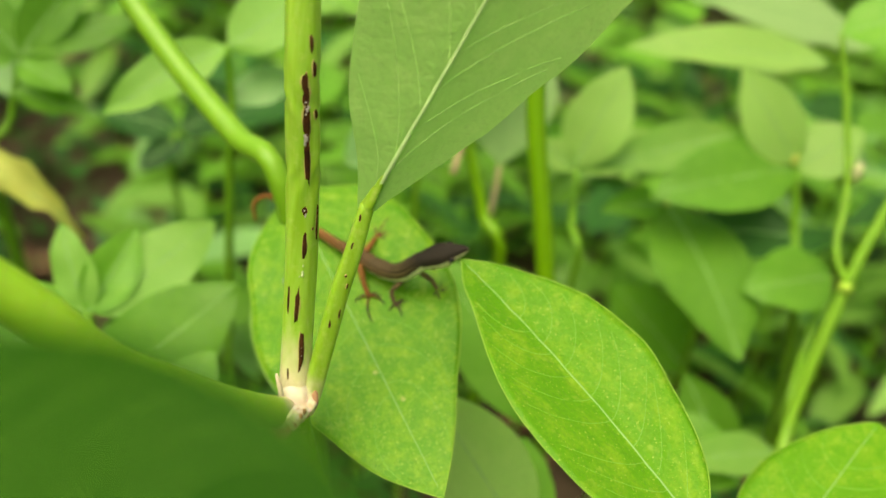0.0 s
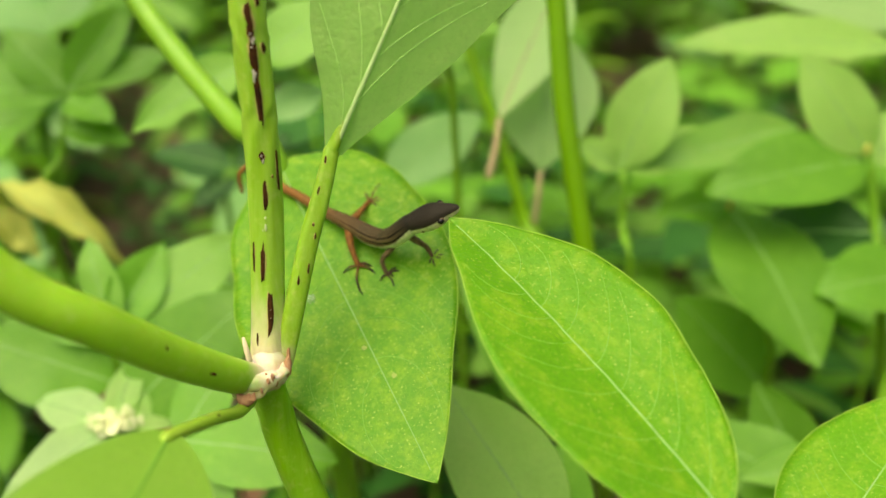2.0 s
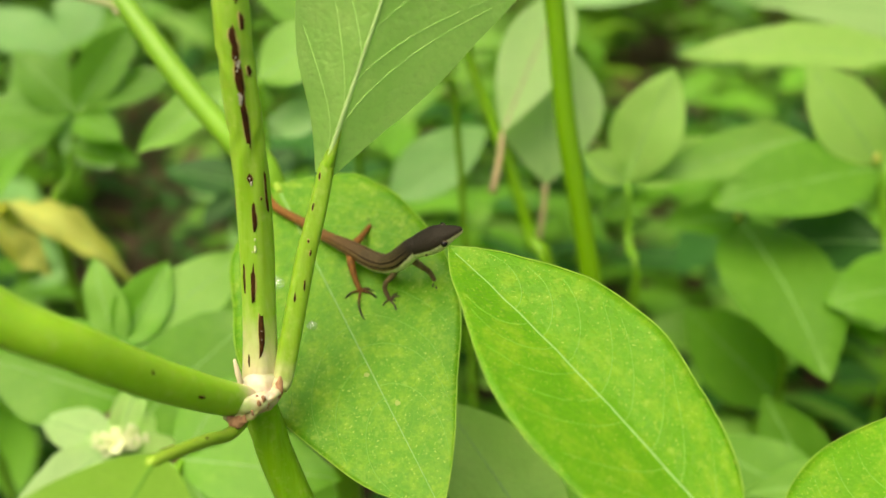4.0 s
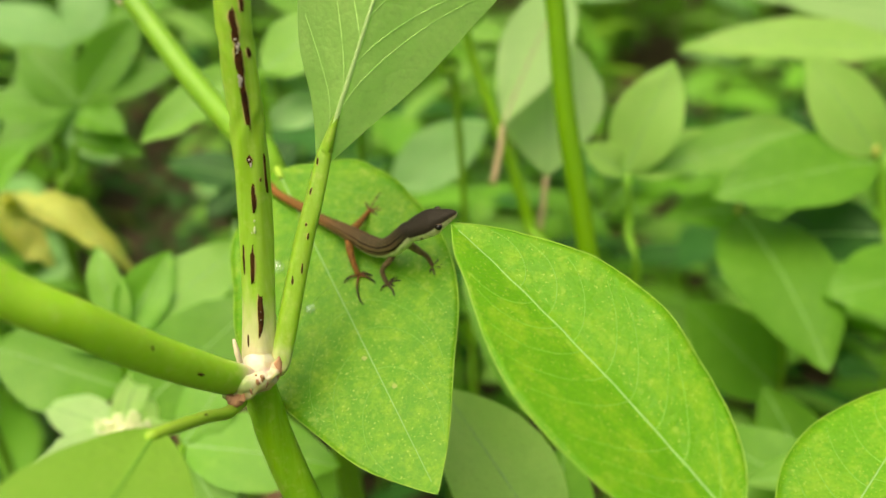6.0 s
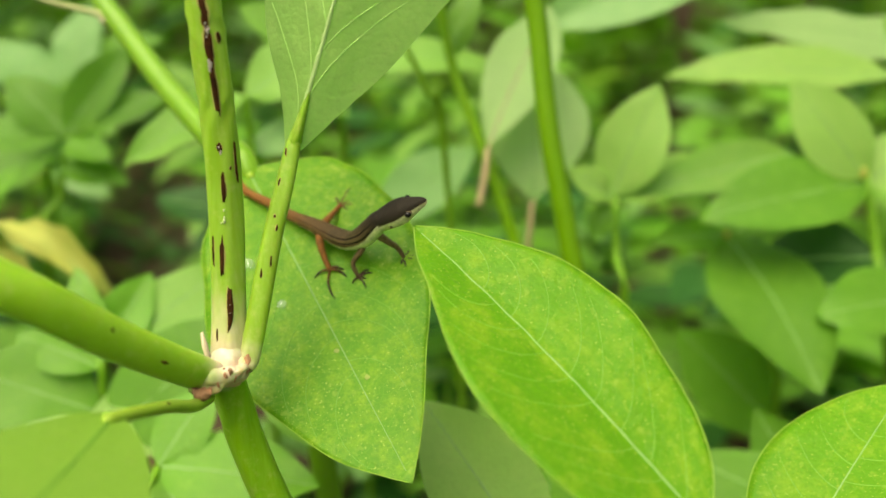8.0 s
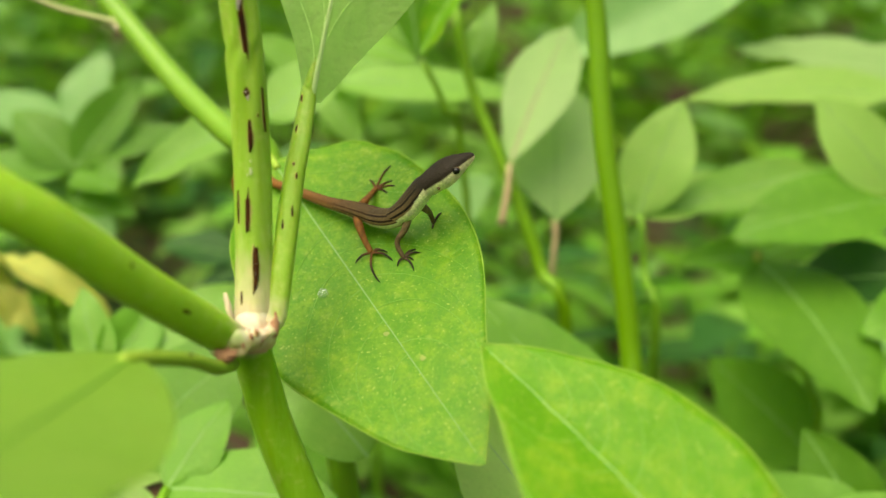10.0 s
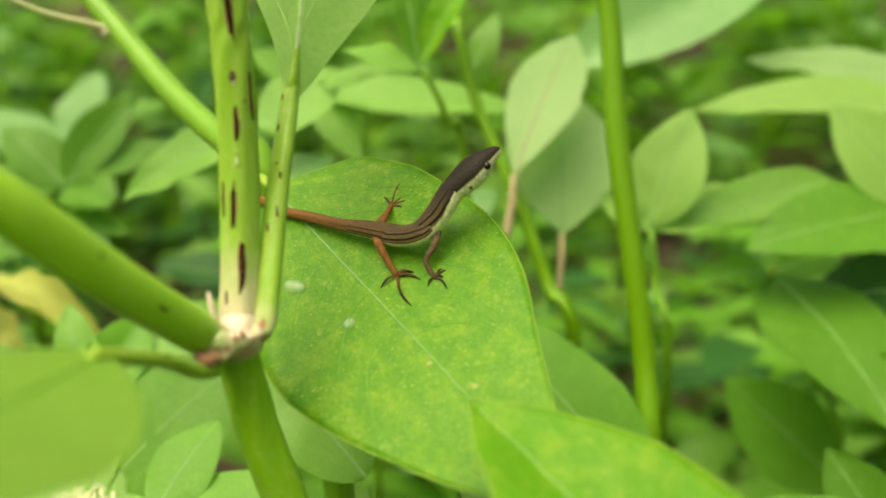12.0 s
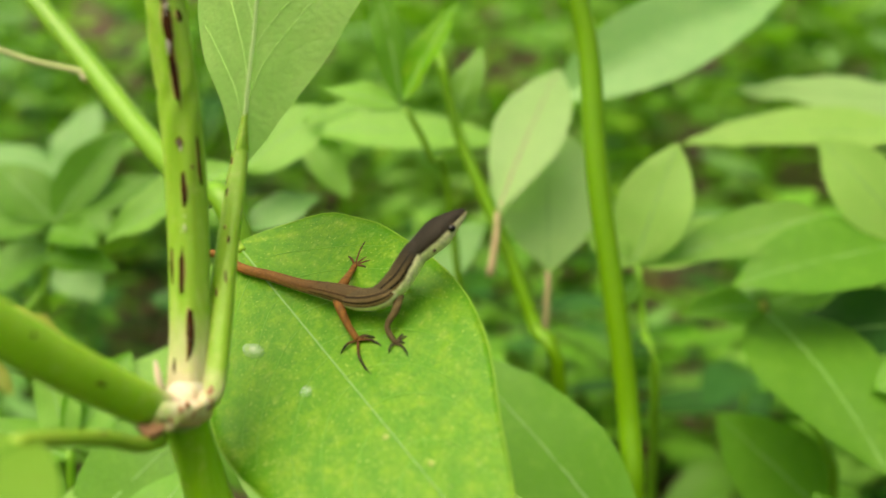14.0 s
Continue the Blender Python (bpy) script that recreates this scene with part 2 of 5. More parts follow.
LID = skin_material("eyelid_brown", (0.20, 0.14, 0.07), (0.07, 0.05, 0.03), 900, gloss=0.5)


# ------------------------------------------------------------------ shape helpers
def mesh_of(name, verts, faces, material, smooth=True):
    me = bpy.data.meshes.new(name)
    me.from_pydata([tuple(v) for v in verts], [], faces)
    me.materials.append(material)
    if smooth:
        me.polygons.foreach_set("use_smooth", [True] * len(me.polygons))
    me.update()
    return me


def part(name, me, parent, label="", m=None):
    """One mesh object under a thing or a part; m is its pose in the parent's space."""
    ob = new(name, me)
    ob.parent = parent
    ob.matrix_parent_inverse = Matrix.Identity(4)
    if m is not None:
        ob.matrix_basis = m
    return tagged(ob, label) if label else ob


def thing(name, m, label, category, group=""):
    ob = new(name)
    ob.empty_display_size = 0.01
    ob.matrix_basis = m
    return tagged(ob, label, category, group)


def spline(points, steps):
    """Catmull-Rom through the points (any dimension)."""
    p = [np.array(q, float) for q in points]
    p = [2 * p[0] - p[1]] + p + [2 * p[-1] - p[-2]]
    out = []
    for i in range(1, len(p) - 2):
        for k in range(steps):
            t = k / steps
            out.append(0.5 * (2 * p[i] + (p[i + 1] - p[i - 1]) * t + (2 * p[i - 1] - 5 * p[i] + 4 * p[i + 1] - p[i + 2]) * t * t
                              + (3 * p[i] - p[i - 1] - 3 * p[i + 1] + p[i + 2]) * t ** 3))
    out.append(p[-2])
    return out


def tube(points, radii, segs=10, steps=4, ridges=0, depth=0.0, up=(0, 0, 1), flat=1.0, closed=True):
    """A tapered tube along a smooth line, as vertices and faces. ridges: long ribs on it; flat: height against width."""
    line = spline([(*p, r) for p, r in zip(points, radii)], steps)
    pts, rad = [Vector(q[:3]) for q in line], [q[3] for q in line]
    verts, faces = [], []
    for i, p in enumerate(pts):
        d = (pts[min(i + 1, len(pts) - 1)] - pts[max(i - 1, 0)]).normalized()
        side = d.cross(Vector(up))
        side = side.normalized() if side.length > 1e-4 else Vector((1, 0, 0))
        top = side.cross(d).normalized()
        for k in range(segs):
            a = 2 * math.pi * k / segs
            r = rad[i] * (1 + depth * math.cos(ridges * a))
            verts.append(p + side * (r * math.cos(a)) + top * (r * flat * math.sin(a)))
    for i in range(len(pts) - 1):
        for k in range(segs):
            a, b = i * segs + k, i * segs + (k + 1) % segs
            faces.append((a, b, b + segs, a + segs))
    if closed:
        for row, flip in ((0, True), (len(pts) - 1, False)):
            c = len(verts)
            verts.append(pts[row])
            for k in range(segs):
                a, b = row * segs + k, row * segs + (k + 1) % segs
                faces.append((b, a, c) if flip else (a, b, c))
    return verts, faces


def tint_by(me, colour):
    """Gives each vertex of a mesh its pigment: colour(place)."""
    attr = me.color_attributes.new("pigment", "FLOAT_COLOR", "POINT")
    for i, v in enumerate(me.vertices):
        attr.data[i].color = (*colour(v.co), 1)
    return me


def blob(m, segs=10, rings=7, rough=0.0, scale=300.0):
    """A rounded lump: a unit ball put through the pose m, roughened by noise."""
    verts, faces = [], []
    for i in range(rings + 1):
        th = math.pi * i / rings
        for k in range(segs):
            a = 2 * math.pi * k / segs
            v = Vector((math.sin(th) * math.cos(a), math.sin(th) * math.sin(a), math.cos(th)))
            w = m @ v
            if rough:
                w = m @ (v * (1 + rough * noise.noise(w * scale)))
            verts.append(w)
    for i in range(rings):
        for k in range(segs):
            a, b = i * segs + k, i * segs + (k + 1) % segs
            faces.append((a, a + segs, b + segs, b))
    return verts, faces


def smooth_through(s, ks, ws):
    """A smooth curve through the values ws at the stations ks."""
    i = max(k for k in range(len(ks) - 1) if ks[k] <= s)
    h = ks[i + 1] - ks[i]
    u = (s - ks[i]) / h

    def slope(k):
        a, b = max(k - 1, 0), min(k + 1, len(ks) - 1)
        if a < k < b:
            p, q = ks[k] - ks[a], ks[b] - ks[k]
            return ((ws[k] - ws[a]) / p * q + (ws[b] - ws[k]) / q * p) / (p + q)
        return (ws[b] - ws[a]) / (ks[b] - ks[a])

    return max(0.0, (2 * u ** 3 - 3 * u * u + 1) * ws[i] + (u ** 3 - 2 * u * u + u) * h * slope(i) + (3 * u * u - 2 * u ** 3) * ws[i + 1] + (u ** 3 - u * u) * h * slope(i + 1))


class Blade:
    """The surface of a leaf in its own space: base at the origin, the midrib along +y, the upper face to +z."""

    def __init__(self, length, left, right, a=0.6, b=1.0, fold=0.1, bend=0.0, tip=0.0, wave=0.0, seed=0.0, thick=0.0, other=None, outline=None):
        self.length, self.left, self.right, self.a, self.b = length, left, right, a, b
        self.fold, self.bend, self.tip, self.wave, self.seed, self.thick = fold, bend, tip, wave, seed, thick
        self.other, self.outline = other or (a, b), outline

    def half(self, s, v=1):
        """The outline on one side; other holds the exponents of the left half; outline, if given, holds stations and the shares of both half widths."""
        s = min(max(s, 0.0), 1.0)
        if self.outline:
            return smooth_through(s, self.outline[0], self.outline[2 if v > 0 else 1])
        a, b = (self.a, self.b) if v > 0 else self.other
        m = a / (a + b)
        return s ** a * (1 - s) ** b / (m ** a * (1 - m) ** b)

    def at(self, s, v, lift=0.0):
        w = (self.right if v > 0 else self.left) * self.half(s, v)
        x = v * w
        y = s * self.length
        z = self.fold * abs(x) + self.bend * self.length * 4 * s * (1 - s) - self.tip * self.length * s * s
        if self.wave:
            z += self.wave * abs(v) ** 1.5 * noise.noise(Vector((x * 60, y * 60, self.seed)))
            z += self.wave * 0.35 * noise.noise(Vector((x * 150, y * 150, self.seed + 3)))
        return Vector((x, y, z + lift))

    def mesh(self, name, material, nu=28, nv=12):
        verts, faces = [], []
        cols = nv + 1
        for lift in (0.0, -self.thick) if self.thick else (0.0,):
            for i in range(nu + 1):
                s = 0.5 - 0.5 * math.cos(math.pi * (0.02 + 0.98 * i / nu))
                for k in range(cols):
                    v = -1 + 2 * k / nv
                    ragged = 1 + (0.012 * noise.noise(Vector((s * 40, v, self.seed))) if abs(v) == 1 else 0)
                    verts.append(self.at(s, v * ragged, lift * (1 if abs(v) < 1 else 0.4)))
        n = (nu + 1) * cols
        for i in range(nu):
            for k in range(nv):
                a = i * cols + k
                faces.append((a, a + 1, a + 1 + cols, a + cols))
                if self.thick:
                    faces.append((a + n, a + cols + n, a + 1 + cols + n, a + 1 + n))
        for i in range(nu if self.thick else 0):
            for k, turn in ((0, 1), (nv, -1)):
                a, b = i * cols + k, (i + 1) * cols + k
                faces.append((a, b, b + n, a + n)[::turn])
        return mesh_of(name, verts, faces, material)

    def strip(self, name, path, widths, material, lift=0.00012, high=0.00025):
        """A raised rib along a path of (s, v) on the blade."""
        verts, faces = [], []
        pts = [self.at(s, v, lift) for s, v in path]
        for i, p in enumerate(pts):
            d = (pts[min(i + 1, len(pts) - 1)] - pts[max(i - 1, 0)]).normalized()
            side = d.cross(Vector((0, 0, 1))).normalized()
            w = widths[0] + (widths[1] - widths[0]) * i / (len(pts) - 1)
            for o, h in ((-1, -0.9), (-0.6, 0.35), (0, 0.6), (0.6, 0.35), (1, -0.9)):
                verts.append(p + side * (o * w / 2) + Vector((0, 0, h * high)))
        for i in range(len(pts) - 1):
            for k in range(4):
                a = i * 5 + k
                faces.append((a, a + 1, a + 6, a + 5))
        return mesh_of(name, verts, faces, material)


def dress(blade, owner, mat, ribs=7, rib=0.0011, side=0.00035, nu=40, nv=16, vein=None, lift=0.00012, rim=True, sidemat=None):
    """Blade, midrib, side veins and pale rim of a leaf seen from near, as parts of owner."""
    part("blade", blade.mesh("blade", mat, nu, nv), owner)
    line = [(i / 30 * 0.97, 0.0) for i in range(31)]
    part("midrib", blade.strip("midrib", line, (rib, rib * 0.25), vein or VEIN, lift), owner, "pale green midrib")
    rnd = random.Random(int(blade.seed * 10) + 5)
    for sgn in (-1, 1):
        for i in range(ribs):
            s0 = 0.07 + 0.70 * (i + 0.35 * (sgn > 0) + rnd.uniform(-0.1, 0.1)) / ribs
            reach = rnd.uniform(0.20, 0.27)
            path = [(s0 + reach * (t ** 1.5), sgn * 0.86 * t ** 0.85) for t in [k / 12 for k in range(13)]]
            part("side_vein", blade.strip("side_vein", path, (side, side * 0.35), sidemat or VEIN_SIDE, lift * 0.6, 0.00012), owner)
    if rim:
        for sgn in (-1, 1):
            path = [(0.01 + 0.985 * k / 40, sgn * 0.992) for k in range(41)]
            part("rim", blade.strip("rim", path, (0.00042, 0.00035), RIM, lift * 0.3, 0.00012), owner)


def frame_from(base, tip, face):
    base, tip = Vector(base), Vector(tip)
    y = (tip - base).normalized()
    z = Vector(face)
    z = (z - y * z.dot(y)).normalized()
    x = y.cross(z)
    m = Matrix((x, y, z)).transposed().to_4x4()
    m.translation = base
    return m, (tip - base).length


FACE = (0.0, -0.55, 0.84)


def hung_leaf(owner, base, tip, width, mat, face=FACE, fold=0.12, bend=0.03, tip_drop=0.06, a=0.75, b=0.95, seed=0.0, near=False, wave=0.0012, label="", ribs=7, vein=None):
    """A leaf of a plant: an own part, with its midrib (and veins when near) beneath it. Places are in the world."""
    m, length = frame_from(base, tip, face)
    if not near:
        fold, wave = fold + 0.14 * math.sin(seed * 5.1), wave * 3
    bl = Blade(length, width / 2, width / 2, a, b, fold, bend, tip_drop, wave, seed)
    leaf = part("leaf", bl.mesh("leaf", mat, 30 if near else 14, 12 if near else 6), owner, label, owner.matrix_basis.inverted() @ m)
    part("midrib", bl.strip("midrib", [(i / 16 * 0.96, 0.0) for i in range(17)], (0.0012, 0.0004) if not near else (0.0014, 0.0004), vein or VEIN), leaf)
    if near:
        rnd = random.Random(int(seed * 10) + 1)
        for sgn in (-1, 1):
            for i in range(ribs):
                s0 = 0.08 + 0.68 * (i + 0.3 * (sgn > 0)) / ribs
                path = [(s0 + 0.22 * t ** 1.5, sgn * 0.86 * t ** 0.9) for t in [k / 10 for k in range(11)]]
                part("side_vein", bl.strip("side_vein", path, (0.0005, 0.00015), VEIN_SIDE, 0.00006, 0.00012), leaf)
    return leaf


def stalk(owner, name, points, radii, mat, segs=10, steps=4, label="", **more):
    inv = owner.matrix_basis.inverted()
    v, f = tube([inv @ Vector(p) for p in points], radii, segs, steps, **more)
    return part(name, mesh_of(name, v, f, mat), owner, label)


def down(p, depth=-0.02, lean=(0.02, 0.03)):
    """Where a stem that comes from p enters the ground."""
    return (p[0] + lean[0], p[1] + lean[1], depth)


# ------------------------------------------------------------------ ground
def ground():
    verts, faces = [], []
    xs = [-300, -60, -12, -4] + [-2.5 + 5 * i / 70 for i in range(71)] + [4, 12, 60, 300]
    ys = [-300, -60, -10, -2] + [-0.6 + 5.2 * i / 70 for i in range(71)] + [5.0, 5.5, 6.0, 6.5, 7.0, 8, 20, 80, 400]
    for y in ys:
        bank = 0.55 * max(0.0, min(y, 7.0) - 3.5)
        for x in xs:
            h = bank + 0.03 * noise.noise(Vector((x * 2.2, y * 2.2, 0))) + 0.012 * noise.noise(Vector((x * 9, y * 9, 4)))
            verts.append((x, y, h if abs(x) < 5 and -3 < y < 9 else bank))
    n = len(xs)
    for j in range(len(ys) - 1):
        for i in range(n - 1):
            a = j * n + i
            faces.append((a, a + 1, a + 1 + n, a + n))
    tagged(new("ground", mesh_of("ground", verts, faces, SOIL)), "bare brown soil beneath the plants, rising to a bank", "ground", kind="structure")


ground()


def litter():
    """Dry leaves on the soil."""
    rnd = random.Random(4)
    verts, faces = [], []
    for _ in range(900):
        x, y = rnd.uniform(-1.8, 1.8), rnd.uniform(0.2, 3.4)
        bl = Blade(rnd.uniform(0.05, 0.1), 0.017, 0.017, 0.8, 0.9, rnd.uniform(-0.4, 0.5), rnd.uniform(0, 0.15), 0, 0)
        m = pose(x, y, 0.012 + 0.03 * noise.noise(Vector((x * 2.2, y * 2.2, 0))), rnd.uniform(-20, 20), rnd.uniform(-20, 20), rnd.uniform(0, 360))
        o = len(verts)
        for i in range(6):
            for v in (-1, 0, 1):
                verts.append(m @ bl.at(i / 5, v))
        for i in range(5):
            for k in range(2):
                a = o + i * 3 + k
                faces.append((a, a + 1, a + 4, a + 3))
    tagged(new("leaf_litter", mesh_of("leaf_litter", verts, faces, LITTER)), "dry brown fallen leaves lying on the soil", "leaf litter", kind="stuff")


litter()


# ------------------------------------------------------------------ the spotted plant in front
def skin_of(ob):
    return [v.co.copy() for v in ob.data.vertices], [tuple(p.vertices) for p in ob.data.polygons]


def lesion(owner, at, to, width, towards, inv, skin):
    """A sunken dark streak on a stem with a pinkish rim."""
    towards = Vector(towards).normalized()
    ends = []
    for p in (at, to, (Vector(at) + Vector(to)) / 2):
        hit, normal, _, _ = skin.find_nearest(inv @ (Vector(p) + towards * 0.004))
        ends.append(hit)
    at, to = ends[0], ends[1]
    towards = normal if normal.dot(towards) > 0 else -normal
    mid, along = (at + to) / 2, (to - at)
    length = along.length
    along.normalize()
    side = along.cross(towards).normalized()
    face = side.cross(along).normalized()
    for name, mat, grow, out in (("lesion_rim", LESION_RIM, 1.3, -0.00016), ("lesion", LESION, 1.0, 0.0)):
        m = Matrix((side * (width / 2 * grow), along * (length / 2 + (grow - 1) * 0.0008), face * 0.00032)).transposed().to_4x4()
        m.translation = (mid + ends[2]) / 2 + face * out
        v, f = blob(m, 14, 10, 0.5, 1100)
        part(name, mesh_of(name, v, f, mat), owner)


def spotted_plant():
    foot = (0.03, 0.30, 0.0)
    root = thing("spotted_weed", pose(*foot), "yellow-green weed with dark brown streaks on its stem", "plant")
    upper = [(-0.0465, 0.2183, 0.4237), (-0.0466, 0.2244, 0.4413), (-0.0464, 0.2285, 0.4642), (-0.0467, 0.2298, 0.4913), (-0.0479, 0.2297, 0.5202), (-0.049, 0.2348, 0.5567), (-0.0498, 0.2378, 0.5978)]
    inv = root.matrix_basis.inverted()
    joint = inv @ Vector((-0.0472, 0.2133, 0.4239))

    def fading(base, far, near, reach, ragged=0.35):
        """Green that fades to cream near the joint."""
        def colour(p):
            d = (p - joint).length * (1 + ragged * noise.noise(p * 450))
            t = min(max((d - near) / reach, 0.0), 1.0)
            side = 0.5 + 0.5 * math.sin(900 * p.x + 2)
            g = tuple(x + (y - x) * side * 0.6 for x, y in zip(base, far))
            return tuple(x + (y - x) * t for x, y in zip((0.60, 0.52, 0.34), g))
        return colour

    light, deep = (0.285, 0.475, 0.060), (0.205, 0.395, 0.030)

    def shaft(name, points, radii, colour, label="", segs=28, mat=STEM_TINTED, **more):
        v, f = tube([inv @ Vector(q) for q in points], radii, segs, 7, **more)
        return part(name, tint_by(mesh_of(name, v, f, mat), colour), root, label)

    stem_part = shaft("stem", upper, (0.0050, 0.0045, 0.0046, 0.0046, 0.0046, 0.0044, 0.0042), fading(light, deep, 0.005, 0.020), "yellow-green stem with dark streaks", 40, ridges=5, depth=0.035)
    lower = [(-0.0467, 0.2162, 0.4224), (-0.0449, 0.219, 0.4068), (-0.0395, 0.2186, 0.3882), (-0.0295, 0.2181, 0.3607), (-0.0200, 0.2195, 0.3330), (-0.0040, 0.2300, 0.2750), (0.012, 0.262, 0.16), foot]
    shaft("lower_stem", lower, (0.0047, 0.0050, 0.0051, 0.0052, 0.0054, 0.0057, 0.0062, 0.0066), fading((0.21, 0.43, 0.024), (0.16, 0.37, 0.016), 0.001, 0.004), "", 32, ridges=5, depth=0.03)
    branch = [(-0.0472, 0.2165, 0.4222), (-0.0506, 0.2095, 0.4262), (-0.0549, 0.2011, 0.4328), (-0.0639, 0.1876, 0.4456), (-0.0744, 0.1748, 0.4603), (-0.0865, 0.1686, 0.4711), (-0.1021, 0.164, 0.4895), (-0.12, 0.1578, 0.5083)]
    branch_part = shaft("branch", branch, (0.0028, 0.0043, 0.0047, 0.0050, 0.0052, 0.0053, 0.0053, 0.0050), fading((0.28, 0.505, 0.036), (0.24, 0.465, 0.030), 0.0050, 0.0060), "thick light green side branch", 28, BRANCH_TINTED)
    # the swollen node: a cream collar, a corky ridge under the branch, rusty scars and papery stipules
    def knobbly(name, points, radii, mat, amount, scale, label=""):
        v, f = tube([inv @ Vector(q) for q in points], radii, 26, 8)
        me = mesh_of(name, [p + amount * noise.noise_vector(p * scale) for p in v], f, mat)
        part(name, tint_by(me, tissue) if mat == STEM_TINTED else me, root, label)

    def tissue(p):
        """Cream tissue with a pink-beige flush, fading to the stem's green away from the joint."""
        d = (p - joint).length * (1 + 0.3 * noise.noise(p * 450))
        t = min(max((d - 0.0062) / 0.006, 0.0), 1.0)
        flush = min(max(0.62 + 70 * (p.x - joint.x) - 160 * (p.z - joint.z) + 0.9 * noise.noise(p * 520), 0.0), 1.0)
        flesh = tuple(x + (y - x) * flush for x, y in zip((0.66, 0.61, 0.45), (0.54, 0.36, 0.25)))
        return tuple(x + (y - x) * t for x, y in zip(flesh, light))

    knobbly("collar", ((-0.0464, 0.2153, 0.4203), (-0.0463, 0.216, 0.4226), (-0.0461, 0.2177, 0.4255), (-0.0465, 0.2206, 0.4288)), (0.0040, 0.0054, 0.0053, 0.0043), STEM_TINTED, 0.0008, 260, "swollen cream collar round the stem")
    knobbly("leaf_scar", ((-0.0508, 0.2052, 0.4257), (-0.0478, 0.2064, 0.4261), (-0.045, 0.2098, 0.425), (-0.0426, 0.2134, 0.4246)), (0.0014, 0.0024, 0.0027, 0.0022), STEM_TINTED, 0.0008, 300)
    knobbly("leaf_scar", ((-0.0532, 0.2046, 0.4243), (-0.0501, 0.2044, 0.4238), (-0.0466, 0.2057, 0.4244), (-0.044, 0.2085, 0.4258), (-0.0419, 0.2123, 0.4259), (-0.0407, 0.2168, 0.4264)), (0.0007, 0.0013, 0.0014, 0.0014, 0.0015, 0.0009), STEM_TINTED, 0.0009, 420, "cream and pink ridge under the branch")
    knobbly("leaf_scar", ((-0.0519, 0.2033, 0.4245), (-0.0495, 0.2027, 0.4237), (-0.0473, 0.2035, 0.424)), (0.0010, 0.0017, 0.0010), COLLAR_RED, 0.0009, 600, "rust-brown leaf scar")
    knobbly("leaf_scar", ((-0.042, 0.2125, 0.4233), (-0.0408, 0.2146, 0.4259), (-0.0406, 0.2171, 0.428), (-0.0407, 0.2203, 0.4307)), (0.0008, 0.0012, 0.0009, 0.0002), COLLAR_RED, 0.0006, 500, "pink-brown scar beside the petiole")
    for at, size in (((-0.0441, 0.2064, 0.4268), 0.0005), ((-0.0432, 0.208, 0.4275), 0.0006), ((-0.0456, 0.2042, 0.4256), 0.0004), ((-0.0426, 0.2089, 0.4249), 0.0005), ((-0.0451, 0.2089, 0.4277), 0.0003)):
        v, f = blob(inv @ Matrix.Translation(Vector(at)) @ Matrix.Diagonal((size, size, size * 1.7, 1)), 12, 9, 0.9, 1500)
        part("cork_lump", mesh_of("cork_lump", v, f, COLLAR_RED), root)
    for points, radii in ((((-0.05, 0.2123, 0.4295), (-0.0507, 0.2127, 0.4327), (-0.0518, 0.2147, 0.4355)), (0.0012, 0.0008, 0.0004)),):
        v, f = tube([inv @ Vector(q) for q in points], radii, 8, 4, flat=0.5)
        part("stipule", mesh_of("stipule", v, f, COLLAR), root, "cream papery stipule")
    # the petiole and the upright leaf
    pet = [(-0.0418, 0.2157, 0.4246), (-0.0403, 0.2201, 0.4286), (-0.035, 0.2297, 0.4542), (-0.0318, 0.2339, 0.4666), (-0.0289, 0.2386, 0.4787), (-0.0277, 0.2392, 0.4822), (-0.0253, 0.2398, 0.489), (-0.0225, 0.2405, 0.497)]
    petiole = shaft("petiole", pet, (0.0024, 0.0028, 0.0027, 0.0025, 0.0021, 0.0017, 0.0010, 0.0003), fading((0.24, 0.42, 0.042), (0.22, 0.37, 0.035), 0.005, 0.008), "grooved petiole with small dark specks", 24, ridges=3, depth=0.10)
    m, length = frame_from((-0.0289, 0.2386, 0.4787), (0.0139, 0.2475, 0.599), (-0.107, -0.988, 0.111))
    up = Blade(length, 1, 1, fold=-0.348, bend=0.004, wave=0.0018, seed=2.0,
               outline=((0, 0.1, 0.22, 0.36, 0.52, 0.7, 0.86, 1), (0.0022, 0.0081, 0.0176, 0.0237, 0.0286, 0.0271, 0.0177, 0.0), (0.0022, 0.0092, 0.0179, 0.0256, 0.0336, 0.0375, 0.0272, 0.0)))
    leaf = upright = part("leaf", up.mesh("leaf", LEAF_PALE, 40, 16), root, "upright pale green leaf with clear veins", root.matrix_basis.inverted() @ m)
    part("midrib", up.strip("midrib", [(i / 30 * 0.97, 0.0) for i in range(31)], (0.0017, 0.0003), VEIN_PALE, high=0.0006), leaf)
    for sgn in (-1, 1):
        for i in range(6):
            s0 = 0.03 + 0.66 * (i + 0.4 * (sgn > 0) + 0.2 * math.sin(7.0 * i + sgn)) / 6
            reach = 0.30 + 0.05 * math.sin(3.0 * i + sgn)
            path = [(s0 + reach * t ** 1.15, sgn * 0.88 * t ** 1.25) for t in [k / 12 for k in range(13)]]
            part("side_vein", up.strip("side_vein", path, (0.00045, 0.0002), VEIN_SOFT, 0.00012, 0.00009), leaf)
    # the thin lower petiole and its leaf, close to the lens
    low = [(-0.05, 0.2085, 0.42), (-0.051, 0.1992, 0.4222), (-0.0535, 0.1878, 0.428), (-0.0595, 0.1715, 0.434), (-0.0608, 0.1708, 0.4337)]
